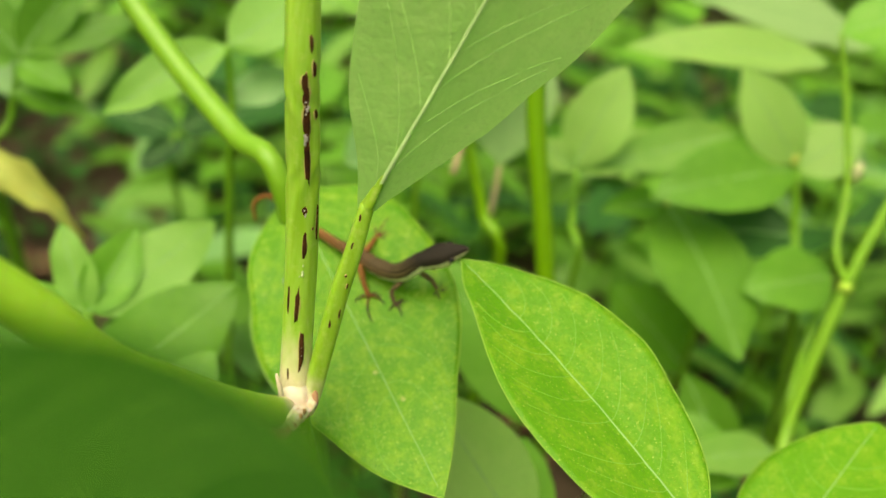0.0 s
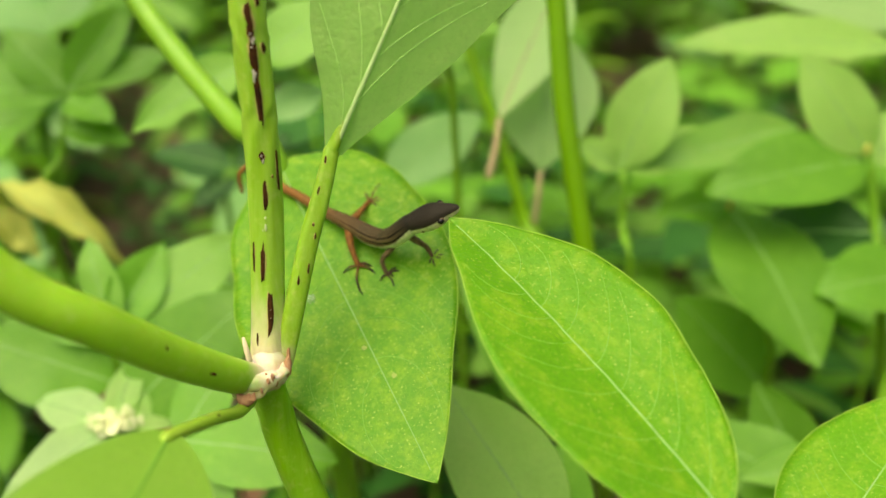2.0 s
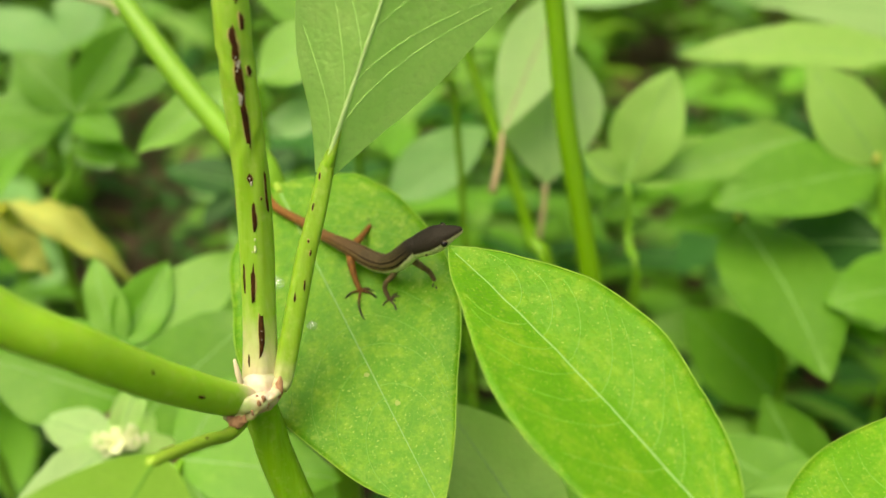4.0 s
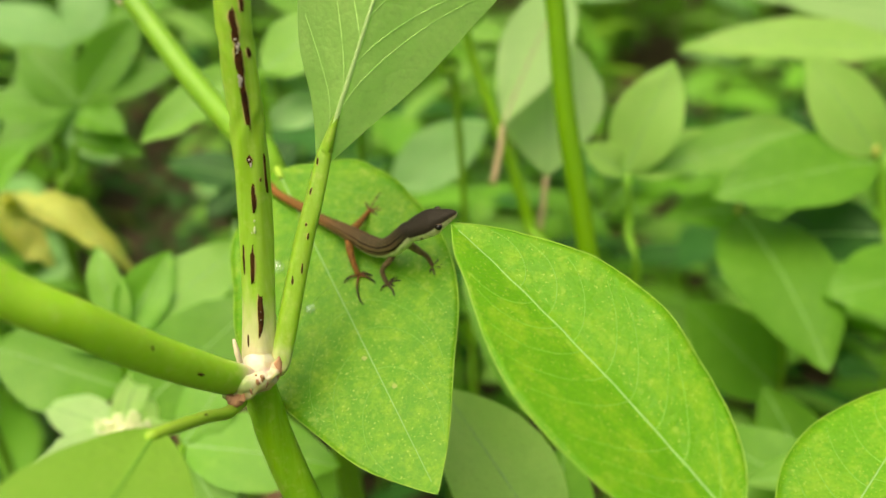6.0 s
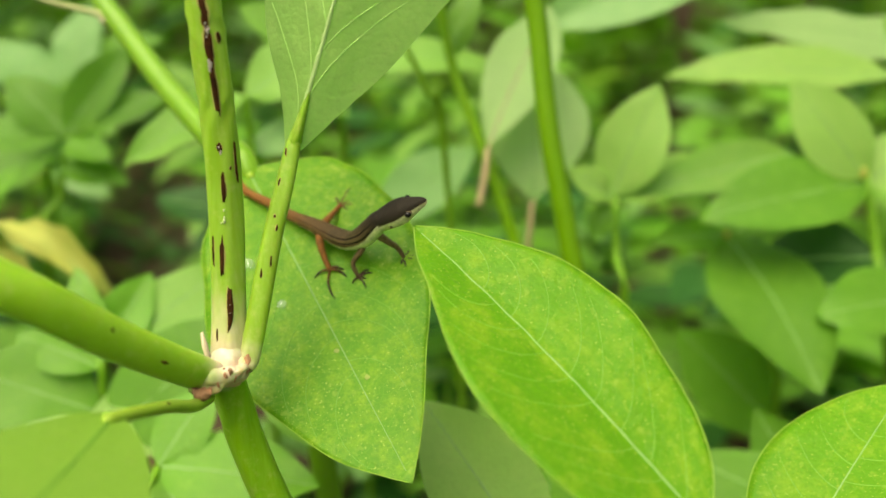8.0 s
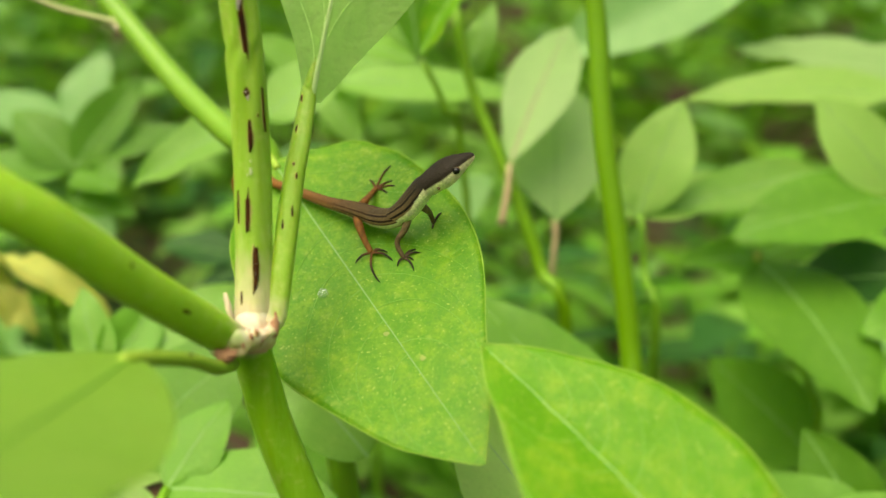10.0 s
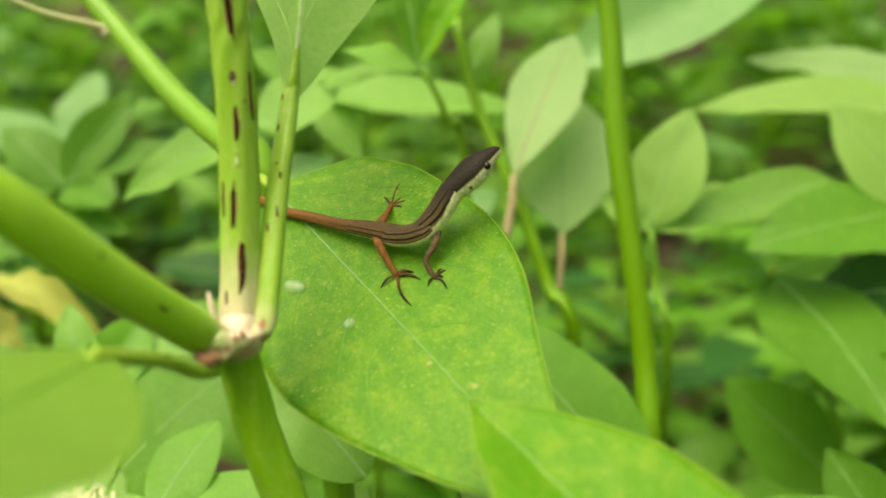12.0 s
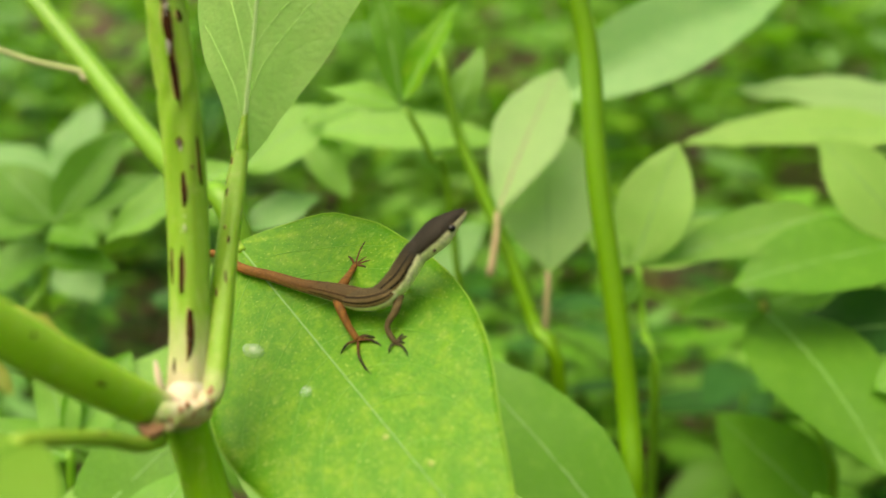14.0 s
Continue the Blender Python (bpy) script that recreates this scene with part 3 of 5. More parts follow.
    low_part = stalk(root, "petiole", low, (0.0021, 0.0017, 0.0016, 0.0015, 0.0008), STEM, 12, 5)
    m, length = frame_from((-0.0598, 0.1741, 0.4338), (-0.0568, 0.0825, 0.4468), (0.144, -1.0, 0.454))
    lo = Blade(length, 0.0192, 0.0216, 0.70, 0.73, -0.04, -0.022, 0.0, 0.001, 5.0)
    leaf = part("leaf", lo.mesh("leaf", LEAF_LOW, 30, 12), root, "broad light green leaf", root.matrix_basis.inverted() @ m)
    part("midrib", lo.strip("midrib", [(i / 20 * 0.97, 0.0) for i in range(21)], (0.0009, 0.0004), VEIN_SIDE), leaf)
    # dark streaks
    face = (0.02, -0.93, 0.37)
    skins = {ob.name: BVHTree.FromPolygons(*skin_of(ob)) for ob in (stem_part, branch_part, low_part)}
    lesion(stem_part, (-0.0433, 0.221, 0.4462), (-0.0429, 0.2171, 0.4346), 0.0016, face, inv, skins[stem_part.name])
    lesion(stem_part, (-0.047, 0.2227, 0.4585), (-0.0477, 0.22, 0.4474), 0.0013, (-0.2, -0.9, 0.37), inv, skins[stem_part.name])
    lesion(stem_part, (-0.0489, 0.2238, 0.4585), (-0.0493, 0.2221, 0.4503), 0.0007, (-0.6, -0.7, 0.3), inv, skins[stem_part.name])
    lesion(stem_part, (-0.0454, 0.2247, 0.4749), (-0.0455, 0.2239, 0.467), 0.0012, face, inv, skins[stem_part.name])
    lesion(stem_part, (-0.0452, 0.225, 0.4824), (-0.0453, 0.225, 0.4795), 0.0013, face, inv, skins[stem_part.name])
    lesion(stem_part, (-0.0454, 0.226, 0.5127), (-0.0446, 0.2255, 0.5006), 0.0021, face, inv, skins[stem_part.name])
    lesion(stem_part, (-0.0448, 0.2256, 0.5035), (-0.0436, 0.2252, 0.4895), 0.0017, face, inv, skins[stem_part.name])
    lesion(stem_part, (-0.0466, 0.2268, 0.5196), (-0.0456, 0.2256, 0.5096), 0.0019, face, inv, skins[stem_part.name])
    lesion(stem_part, (-0.0431, 0.2277, 0.5114), (-0.0431, 0.2272, 0.507), 0.0013, (0.5, -0.8, 0.3), inv, skins[stem_part.name])
    lesion(stem_part, (-0.0446, 0.2283, 0.5234), (-0.0446, 0.2274, 0.5187), 0.0014, (0.4, -0.85, 0.3), inv, skins[stem_part.name])
    lesion(stem_part, (-0.0448, 0.2286, 0.5299), (-0.0447, 0.2275, 0.5247), 0.0011, face, inv, skins[stem_part.name])
    lesion(stem_part, (-0.041, 0.2283, 0.4832), (-0.0408, 0.2277, 0.4718), 0.0011, (0.75, -0.6, 0.2), inv, skins[stem_part.name])
    lesion(stem_part, (-0.0486, 0.2182, 0.4355), (-0.0481, 0.217, 0.4318), 0.0005, (-0.4, -0.85, 0.3), inv, skins[stem_part.name])
    lesion(stem_part, (-0.0422, 0.2262, 0.4762), (-0.0422, 0.226, 0.4753), 0.0005, (0.4, -0.85, 0.3), inv, skins[stem_part.name])
    lesion(branch_part, (-0.0545, 0.1946, 0.4355), (-0.0529, 0.1961, 0.434), 0.0008, (0, -0.8, 0.6), inv, skins[branch_part.name])
    lesion(branch_part, (-0.0626, 0.1861, 0.448), (-0.0623, 0.1861, 0.4466), 0.0005, (0, -0.8, 0.6), inv, skins[branch_part.name])
    lesion(low_part, (-0.0527, 0.1896, 0.4275), (-0.0522, 0.1908, 0.4267), 0.0006, (0, -0.8, 0.6), inv, skins[low_part.name])
    for a, b in (((-0.0337, 0.2254, 0.4524), (-0.0339, 0.2244, 0.4499)), ((-0.0375, 0.2244, 0.4499), (-0.0376, 0.2234, 0.4471)), ((-0.0314, 0.2282, 0.4603), (-0.0316, 0.2274, 0.4583)), ((-0.0317, 0.2384, 0.4792), (-0.0314, 0.2375, 0.4776)),
                 ((-0.0328, 0.2343, 0.4721), (-0.033, 0.2333, 0.4699)), ((-0.034, 0.2299, 0.4628), (-0.034, 0.2295, 0.4621))):
        lesion(petiole, a, b, 0.0006, face, inv, BVHTree.FromPolygons(*skin_of(petiole)))
    rnd = random.Random(6)
    for p, spread, count, name, mat in (((-0.045, 0.2248, 0.5015), (0.0006, 0.0011), 16, "grey_crust", CRUST), ((-0.0456, 0.2253, 0.5102), (0.0004, 0.0014), 12, "grey_crust", CRUST), ((-0.0431, 0.2182, 0.4397), (0.0002, 0.0012), 6, "grey_crust", CRUST),
                                        ((-0.0453, 0.2242, 0.4802), (0.0002, 0.0005), 4, "grey_crust", CRUST), ((-0.0462, 0.2238, 0.4621), (0.0009, 0.0007), 12, "dried_sap", SAP), ((-0.0458, 0.2241, 0.4648), (0.0003, 0.0007), 5, "dried_sap", SAP)):
        verts, faces = [], []
        for _ in range(count):
            q = Vector(p) + Vector((rnd.gauss(0, spread[0]), 0, rnd.gauss(0, spread[1]))) * 0.7
            hit, normal, _, _ = skins[stem_part.name].find_nearest(inv @ (q + 0.004 * Vector(face)))
            k = rnd.uniform(0.00018, 0.00042) * (0.9 if mat == SAP else 1)
            v, f = blob(Matrix.Translation(hit + Vector(face) * 0.00026) @ Matrix.Diagonal((k, k * 0.5, k * rnd.uniform(0.7, 1.5), 1)), 8, 6, 0.5, 2500)
            faces += [tuple(a + len(verts) for a in g) for g in f]
            verts += v
        tagged(part(name, mesh_of(name, verts, faces, mat), stem_part), kind="stuff")
    return petiole, upright, joint


swaying_petiole, upright_leaf, sway_joint = spotted_plant()


# ------------------------------------------------------------------ the leaf with the lizard, and the stem that bears it
PERCH_ROWS = [
    (0, -0.05305, 0.31388, 0.44639, -21.81, 22.28, -163.72),
    (0.5, -0.05428, 0.31035, 0.44887, -23.69, 22.75, -162.62),
    (1, -0.05492, 0.3088, 0.44981, -24.74, 23.04, -162.45),
    (1.5, -0.05511, 0.30727, 0.45261, -26.26, 23.09, -162.5),
    (2, -0.05643, 0.30521, 0.45596, -27.4, 21.99, -162.55),
    (2.5, -0.05624, 0.304, 0.45705, -27.52, 21.18, -161.75),
    (3, -0.05587, 0.30289, 0.45561, -27.18, 20.56, -160.75),
    (5.5, -0.05461, 0.3001, 0.4559, -28.11, 20.98, -160.73),
    (6, -0.05474, 0.30053, 0.45612, -27.97, 21.04, -161.37),
    (6.5, -0.05455, 0.30133, 0.45693, -27.97, 20.72, -162.5),
    (7, -0.05554, 0.30127, 0.45584, -28.09, 21.19, -161.3),
    (7.5, -0.05548, 0.30045, 0.45741, -29.46, 20.64, -161.13),
    (8, -0.05783, 0.30339, 0.45811, -30.19, 23.12, -161.34),
    (8.5, -0.05851, 0.30554, 0.45748, -31.44, 25.42, -161.76),
    (9, -0.05871, 0.30535, 0.46011, -30.6, 25.02, -162.48),
    (11.5, -0.049, 0.28721, 0.45106, -32.12, 30.27, -158.2),
    (12, -0.05138, 0.28857, 0.45077, -30.84, 30.73, -156.86),
    (12.5, -0.05257, 0.28714, 0.45123, -30.3, 32.09, -155.66),
    (13, -0.05241, 0.28926, 0.45117, -30.05, 31.61, -157.01),
    (13.5, -0.05252, 0.28484, 0.45102, -29.59, 31.86, -155.62),
    (14, -0.05012, 0.28236, 0.45078, -30.62, 29.97, -156.47),
]

STALK_ROWS = [
    (0, 0.065, 0.17182, 0.41748, 22, -8.42, 35.44),
    (0.5, 0.06866, 0.17007, 0.4186, 23.3, -8.25, 37.57),
    (1, 0.06954, 0.16928, 0.41764, 24.09, -8.36, 38.12),
    (1.5, 0.07002, 0.17009, 0.41697, 24.52, -9.08, 38.02),
    (2, 0.06805, 0.17118, 0.41279, 27.02, -10.33, 38.18),
    (2.5, 0.06671, 0.17171, 0.41026, 27.74, -10.25, 38.46),
    (3, 0.06768, 0.17086, 0.40979, 27.02, -10.39, 38.54),
    (5.5, 0.07653, 0.17246, 0.41016, 29.96, -10.9, 41.2),
    (6, 0.07483, 0.1725, 0.40866, 30.43, -11.89, 40.78),
    (6.5, 0.07146, 0.17438, 0.40838, 30.25, -11.83, 39.8),
    (7, 0.07331, 0.17098, 0.40971, 29.72, -11.36, 41.18),
    (7.5, 0.07194, 0.17389, 0.4061, 31.14, -11.95, 41.41),
    (8, 0.07252, 0.1765, 0.4028, 32.23, -13.23, 41.49),
    (8.5, 0.07553, 0.17402, 0.40017, 32.1, -13.26, 39.64),
    (9, 0.07606, 0.16053, 0.38704, 33.76, -15.23, 37.8),
    (11.5, 0.07354, 0.1443, 0.35867, 33.3, -18.1, 35.69),
    (12, 0.07014, 0.14051, 0.35829, 31.45, -12.87, 37.22),
    (12.5, 0.0704, 0.1408, 0.3551, 33.46, -16.42, 35.58),
    (13, 0.07148, 0.13835, 0.35624, 32.8, -14.15, 36.39),
    (13.5, 0.07652, 0.13211, 0.34341, 32.8, -14.15, 36.39),
    (14, 0.0767, 0.13307, 0.33989, 32.8, -14.15, 36.39),
]

FORE_ROWS = [
    (0, -0.00255, -0.00027, 0.00583, -3.03, -1.83, 0.33),
    (0.5, -0.00255, -0.00027, 0.00583, -2.67, -0.57, -0.78),
    (1, -0.00255, -0.00027, 0.00583, -3.03, -1.48, -0.16),
    (1.5, -0.00255, -0.00027, 0.00583, -3.77, -3.51, 2.76),
    (2, -0.00255, -0.00027, 0.00583, -2.31, 0.8, -0.69),
    (2.5, -0.00255, -0.00027, 0.00583, -1.52, 3.59, -2.83),
    (3, -0.00255, -0.00027, 0.00583, -1.87, 1.62, -0.14),
    (5.5, -0.00255, -0.00027, 0.00583, -1.08, 1.58, 1.08),
    (6, -0.00255, -0.00027, 0.00583, -0.53, 3.06, 0.18),
    (6.5, -0.00255, -0.00027, 0.00583, 0.44, 1.01, -0.42),
    (7, -0.00255, -0.00027, 0.00583, 0.92, 0.64, 0.7),
    (7.5, -0.00255, -0.00027, 0.00583, 3.17, -1.17, -1.16),
    (8, -0.00255, -0.00027, 0.00583, 3.53, -0.71, -1.13),
    (8.5, -0.00255, -0.00027, 0.00583, 0.97, -5.44, 0.46),
    (9, -0.00255, -0.00027, 0.00583, 4.15, -2.4, -2.43),
    (11.5, -0.00255, -0.00027, 0.00583, 9.45, -9.65, 14.02),
    (12, -0.00255, -0.00027, 0.00583, 9.01, -10.74, 14.5),
    (12.5, -0.00255, -0.00027, 0.00583, 10.19, -14.75, 15.25),
    (13, -0.00255, -0.00027, 0.00583, 10.75, -13.18, 14.41),
    (13.5, -0.00255, -0.00027, 0.00583, 10.89, -14.1, 15.74),
    (14, -0.00255, -0.00027, 0.00583, 10.52, -14.14, 14.58),
]

WAIST_ROWS = [
    (0, -0.00255, -0.00027, 0.00583, -1.51, -0.92, 0.15),
    (0.5, -0.00255, -0.00027, 0.00583, -1.33, -0.28, -0.39),
    (1, -0.00255, -0.00027, 0.00583, -1.52, -0.74, -0.09),
    (1.5, -0.00255, -0.00027, 0.00583, -1.86, -1.78, 1.35),
    (2, -0.00255, -0.00027, 0.00583, -1.16, 0.4, -0.34),
    (2.5, -0.00255, -0.00027, 0.00583, -0.74, 1.8, -1.4),
    (3, -0.00255, -0.00027, 0.00583, -0.93, 0.81, -0.07),
    (5.5, -0.00255, -0.00027, 0.00583, -0.54, 0.79, 0.54),
    (6, -0.00255, -0.00027, 0.00583, -0.26, 1.53, 0.09),
    (6.5, -0.00255, -0.00027, 0.00583, 0.22, 0.5, -0.21),
    (7, -0.00255, -0.00027, 0.00583, 0.46, 0.32, 0.35),
    (7.5, -0.00255, -0.00027, 0.00583, 1.58, -0.59, -0.57),
    (8, -0.00255, -0.00027, 0.00583, 1.76, -0.36, -0.56),
    (8.5, -0.00255, -0.00027, 0.00583, 0.49, -2.72, 0.24),
    (9, -0.00255, -0.00027, 0.00583, 2.06, -1.22, -1.19),
    (11.5, -0.00255, -0.00027, 0.00583, 5, -4.54, 7.19),
    (12, -0.00255, -0.00027, 0.00583, 4.83, -5.08, 7.43),
    (12.5, -0.00255, -0.00027, 0.00583, 5.55, -7.04, 7.9),
    (13, -0.00255, -0.00027, 0.00583, 5.76, -6.25, 7.47),
    (13.5, -0.00255, -0.00027, 0.00583, 5.89, -6.68, 8.15),
    (14, -0.00255, -0.00027, 0.00583, 5.67, -6.74, 7.56),
]

NEAR_ARM = [
    (0, -0.00192, 0.01337, 0.00085, 1.42, -2.18, -0.49),
    (0.5, -0.00192, 0.01337, 0.00085, 0.59, -1.01, -0.29),
    (1, -0.00192, 0.01337, 0.00085, 1.16, -1.82, -0.43),
    (1.5, -0.00192, 0.01337, 0.00085, 2.95, -4.16, -0.79),
    (2, -0.00192, 0.01337, 0.00085, 0.14, -0.32, -0.13),
    (2.5, -0.00192, 0.01337, 0.00085, -1.52, 2.24, 0.37),
    (3, -0.00192, 0.01337, 0.00085, -0.03, -0.02, -0.04),
    (5.5, -0.00192, 0.01337, 0.00085, 0.19, -0.24, -0.02),
    (6, -0.00192, 0.01337, 0.00085, -0.63, 1.01, 0.23),
    (6.5, -0.00192, 0.01337, 0.00085, -0.51, 0.8, 0.17),
    (7, -0.00192, 0.01337, 0.00085, -0.15, 0.35, 0.14),
    (7.5, -0.00192, 0.01337, 0.00085, -0.76, 1.24, 0.29),
    (8, -0.00192, 0.01337, 0.00085, -0.94, 1.57, 0.38),
    (8.5, -0.00192, 0.01337, 0.00085, 1.45, -2.12, -0.42),
    (9, -0.00192, 0.01337, 0.00085, -1.04, 1.63, 0.34),
    (11.5, -0.00192, 0.01337, 0.00085, 5.34, -4.94, 0.78),
    (12, -0.00192, 0.01337, 0.00085, 5.86, -5.6, 0.67),
    (12.5, -0.00192, 0.01337, 0.00085, 7.05, -6.89, 0.59),
    (13, -0.00192, 0.01337, 0.00085, 6.26, -5.97, 0.71),
    (13.5, -0.00192, 0.01337, 0.00085, 6.91, -6.52, 0.8),
    (14, -0.00192, 0.01337, 0.00085, 6.62, -6.43, 0.61),
]

FAR_ARM = [
    (0, -0.01705, 0.01508, 0.00085, 2.14, 1.12, -0.2),
    (0.5, -0.01705, 0.01508, 0.00085, 0.53, 1.42, 0.86),
    (1, -0.01705, 0.01508, 0.00085, 1.59, 1.35, 0.27),
    (1.5, -0.01705, 0.01508, 0.00085, 5.23, 0.38, -2.46),
    (2, -0.01705, 0.01508, 0.00085, -0.27, 1.01, 0.93),
    (2.5, -0.01705, 0.01508, 0.00085, -3.19, 1.74, 2.92),
    (3, -0.01705, 0.01508, 0.00085, -0.46, 0.41, 0.56),
    (5.5, -0.01705, 0.01508, 0.00085, 0.17, -0.51, -0.49),
    (6, -0.01705, 0.01508, 0.00085, -1.31, -0.31, 0.43),
    (6.5, -0.01705, 0.01508, 0.00085, -0.91, -0.01, 0.45),
    (7, -0.01705, 0.01508, 0.00085, -0.09, -0.74, -0.53),
    (7.5, -0.01705, 0.01508, 0.00085, -0.87, -0.13, 0.34),
    (8, -0.01705, 0.01508, 0.00085, -1.15, -0.3, 0.35),
    (8.5, -0.01705, 0.01508, 0.00085, 3.18, 0.4, -1.33),
    (9, -0.01705, 0.01508, 0.00085, -1.25, 0.46, 0.99),
    (11.5, -0.01129, -0.00544, 0.00085, -96.91, -16.91, 35.53),
    (12, -0.01129, -0.00544, 0.00085, -97.92, -17.28, 36),
    (12.5, -0.01129, -0.00544, 0.00085, -100.21, -18.7, 37.14),
    (13, -0.01129, -0.00544, 0.00085, -98.74, -18.03, 36.43),
    (13.5, -0.01129, -0.00544, 0.00085, -99.21, -19.72, 36.8),
    (14, -0.01129, -0.00544, 0.00085, -99.6, -18.08, 36.81),
]



def perch_leaf():
    root = thing("perch_leaf", pose(*PERCH_ROWS[9][1:]), "broad mottled green leaf on which a small lizard stands", "leaf")
    bl = Blade(0.1317, 1, 1, fold=0.05, wave=0.0012, seed=1.0, thick=0.0003,
               outline=((0, 0.06, 0.16, 0.3, 0.45, 0.6, 0.75, 0.9, 1), (0.002, 0.0203, 0.031, 0.036, 0.0373, 0.0324, 0.0211, 0.0097, 0.0), (0.002, 0.0121, 0.0233, 0.0294, 0.0341, 0.0315, 0.0236, 0.0129, 0.0)))
    dress(bl, root, LEAF_PERCH, 7, 0.0008, 0.0004, 48, 20)
    for p, k in (((-0.0146, 0.0789, 0), 0.0015), ((0.0016, 0.0837, 0), 0.0008), ((-0.0028, 0.0966, 0), 0.0009)):
        v, f = blob(Matrix.Translation(Vector(p) + Vector((0, 0, 0.0001))) @ Matrix.Diagonal((k, k * 1.2, 0.00025, 1)), 14, 8, 0.6, 900)
        part("blemish", mesh_of("blemish", v, f, LEAF_SCAR), root, "small pale tan blemish")
    v, f = tube([(0, 0.004, -0.0002), (0, -0.003, -0.0008), (0, -0.010, -0.003)], (0.0013, 0.0016, 0.0017), 10, 4)
    part("petiole", mesh_of("petiole", v, f, STEM), root)
    return root


def perch_stem():
    root = thing("leaning_weed", pose(-0.02, 0.36, 0), "leaning yellow-green weed stem with a dry twig", "plant")
    line = [(-0.1734, 0.4154, 0.5504), (-0.132, 0.3859, 0.5095), (-0.1003, 0.3549, 0.4807), (-0.0738, 0.326, 0.4628), (-0.0562, 0.3042, 0.454), (-0.042, 0.315, 0.36), (-0.02, 0.36, 0.0)]
    stalk(root, "stem", line, (0.0042, 0.0045, 0.0047, 0.0046, 0.0042, 0.0052, 0.0060), STEM_BRANCH, 18, 5)
    twig = [(-0.1294, 0.3808, 0.5049), (-0.1364, 0.3807, 0.5073), (-0.1535, 0.3793, 0.5119), (-0.1698, 0.3779, 0.519)]
    stalk(root, "twig", twig, (0.0018, 0.0013, 0.0012, 0.0010), TWIG, 8, 4, "thin pale twig")
    v, f = blob(root.matrix_basis.inverted() @ Matrix.Translation(Vector((-0.1311, 0.3811, 0.5042))) @ Matrix.Diagonal((0.0028, 0.0022, 0.0020, 1)), 10, 7, 0.3, 500)
    part("twig_scar", mesh_of("twig_scar", v, f, COLLAR), root)
    # leaves of the top, out of sight above
    for tip, w in (((-0.2519, 0.458, 0.5625), 0.035), ((-0.1735, 0.4835, 0.6255), 0.035)):
        hung_leaf(root, (-0.1734, 0.4154, 0.5504), tip, w, LEAF_BACK)


perch = perch_leaf()
perch_stem()


def water_drop(at, size, label, turn):
    v, f = blob(Matrix.Diagonal((size[0], size[1], size[2], 1)) @ Matrix.Identity(4), 20, 14, 0.12, 300)
    ob = new("water_drop", mesh_of("water_drop", v, f, WATER))
    off = Matrix.Translation(at) @ pose(0, 0, size[2] * 0.45, 0, 0, turn)
    ob.matrix_basis = pose(*PERCH_ROWS[9][1:]) @ off
    ob.visible_shadow = False
    tagged(ob, label, "water drop", "drops on the leaf")
    return ob, off


drops = [water_drop((0.0097, 0.0594, 0), (0.0017, 0.0018, 0.0012), "small round water drop on the broad leaf, whitened for reflections", 25),
         water_drop((0.0142, 0.0383, 0), (0.0036, 0.0021, 0.0015), "larger flattened water drop on the broad leaf, whitened for reflections", 118)]


# ------------------------------------------------------------------ lizard
LIZARD_AT = Matrix.Translation((-0.0127, 0.0509, 0))
BROWN, DARK, BLACK = (0.074, 0.056, 0.026), (0.022, 0.019, 0.013), (0.005, 0.004, 0.003)
RUST, TAN, BELLY, CREAMY = (0.255, 0.108, 0.024), (0.25, 0.175, 0.075), (0.88, 0.87, 0.50), (0.80, 0.76, 0.44)


def blend(a, b, t):
    t = min(max(t, 0.0), 1.0)
    return tuple(x + (y - x) * t for x, y in zip(a, b))


def coat(s, a, rust, low=-14, dusk=0.0):
    """The pigment round the body: a is the angle from the flank (0) over the back (90) to the other flank, s runs from tail to neck."""
    h = math.degrees(math.asin(max(-1, min(1, math.sin(a)))))
    if h < low:
        c = BELLY
    elif h > 66:
        c = BROWN
    elif h > 61:
        c = blend(BROWN, TAN, 0.4)
    elif h > 50:
        c = BLACK
    elif h > 33:
        c = blend(BROWN, TAN, 0.4)
    elif h > 20:
        c = BLACK
    elif h > 10:
        c = TAN
    else:
        c = blend(DARK, BROWN, 0.5)
    if h >= low:
        c = blend(c, DARK, dusk)
    return blend(c, RUST, rust(s))


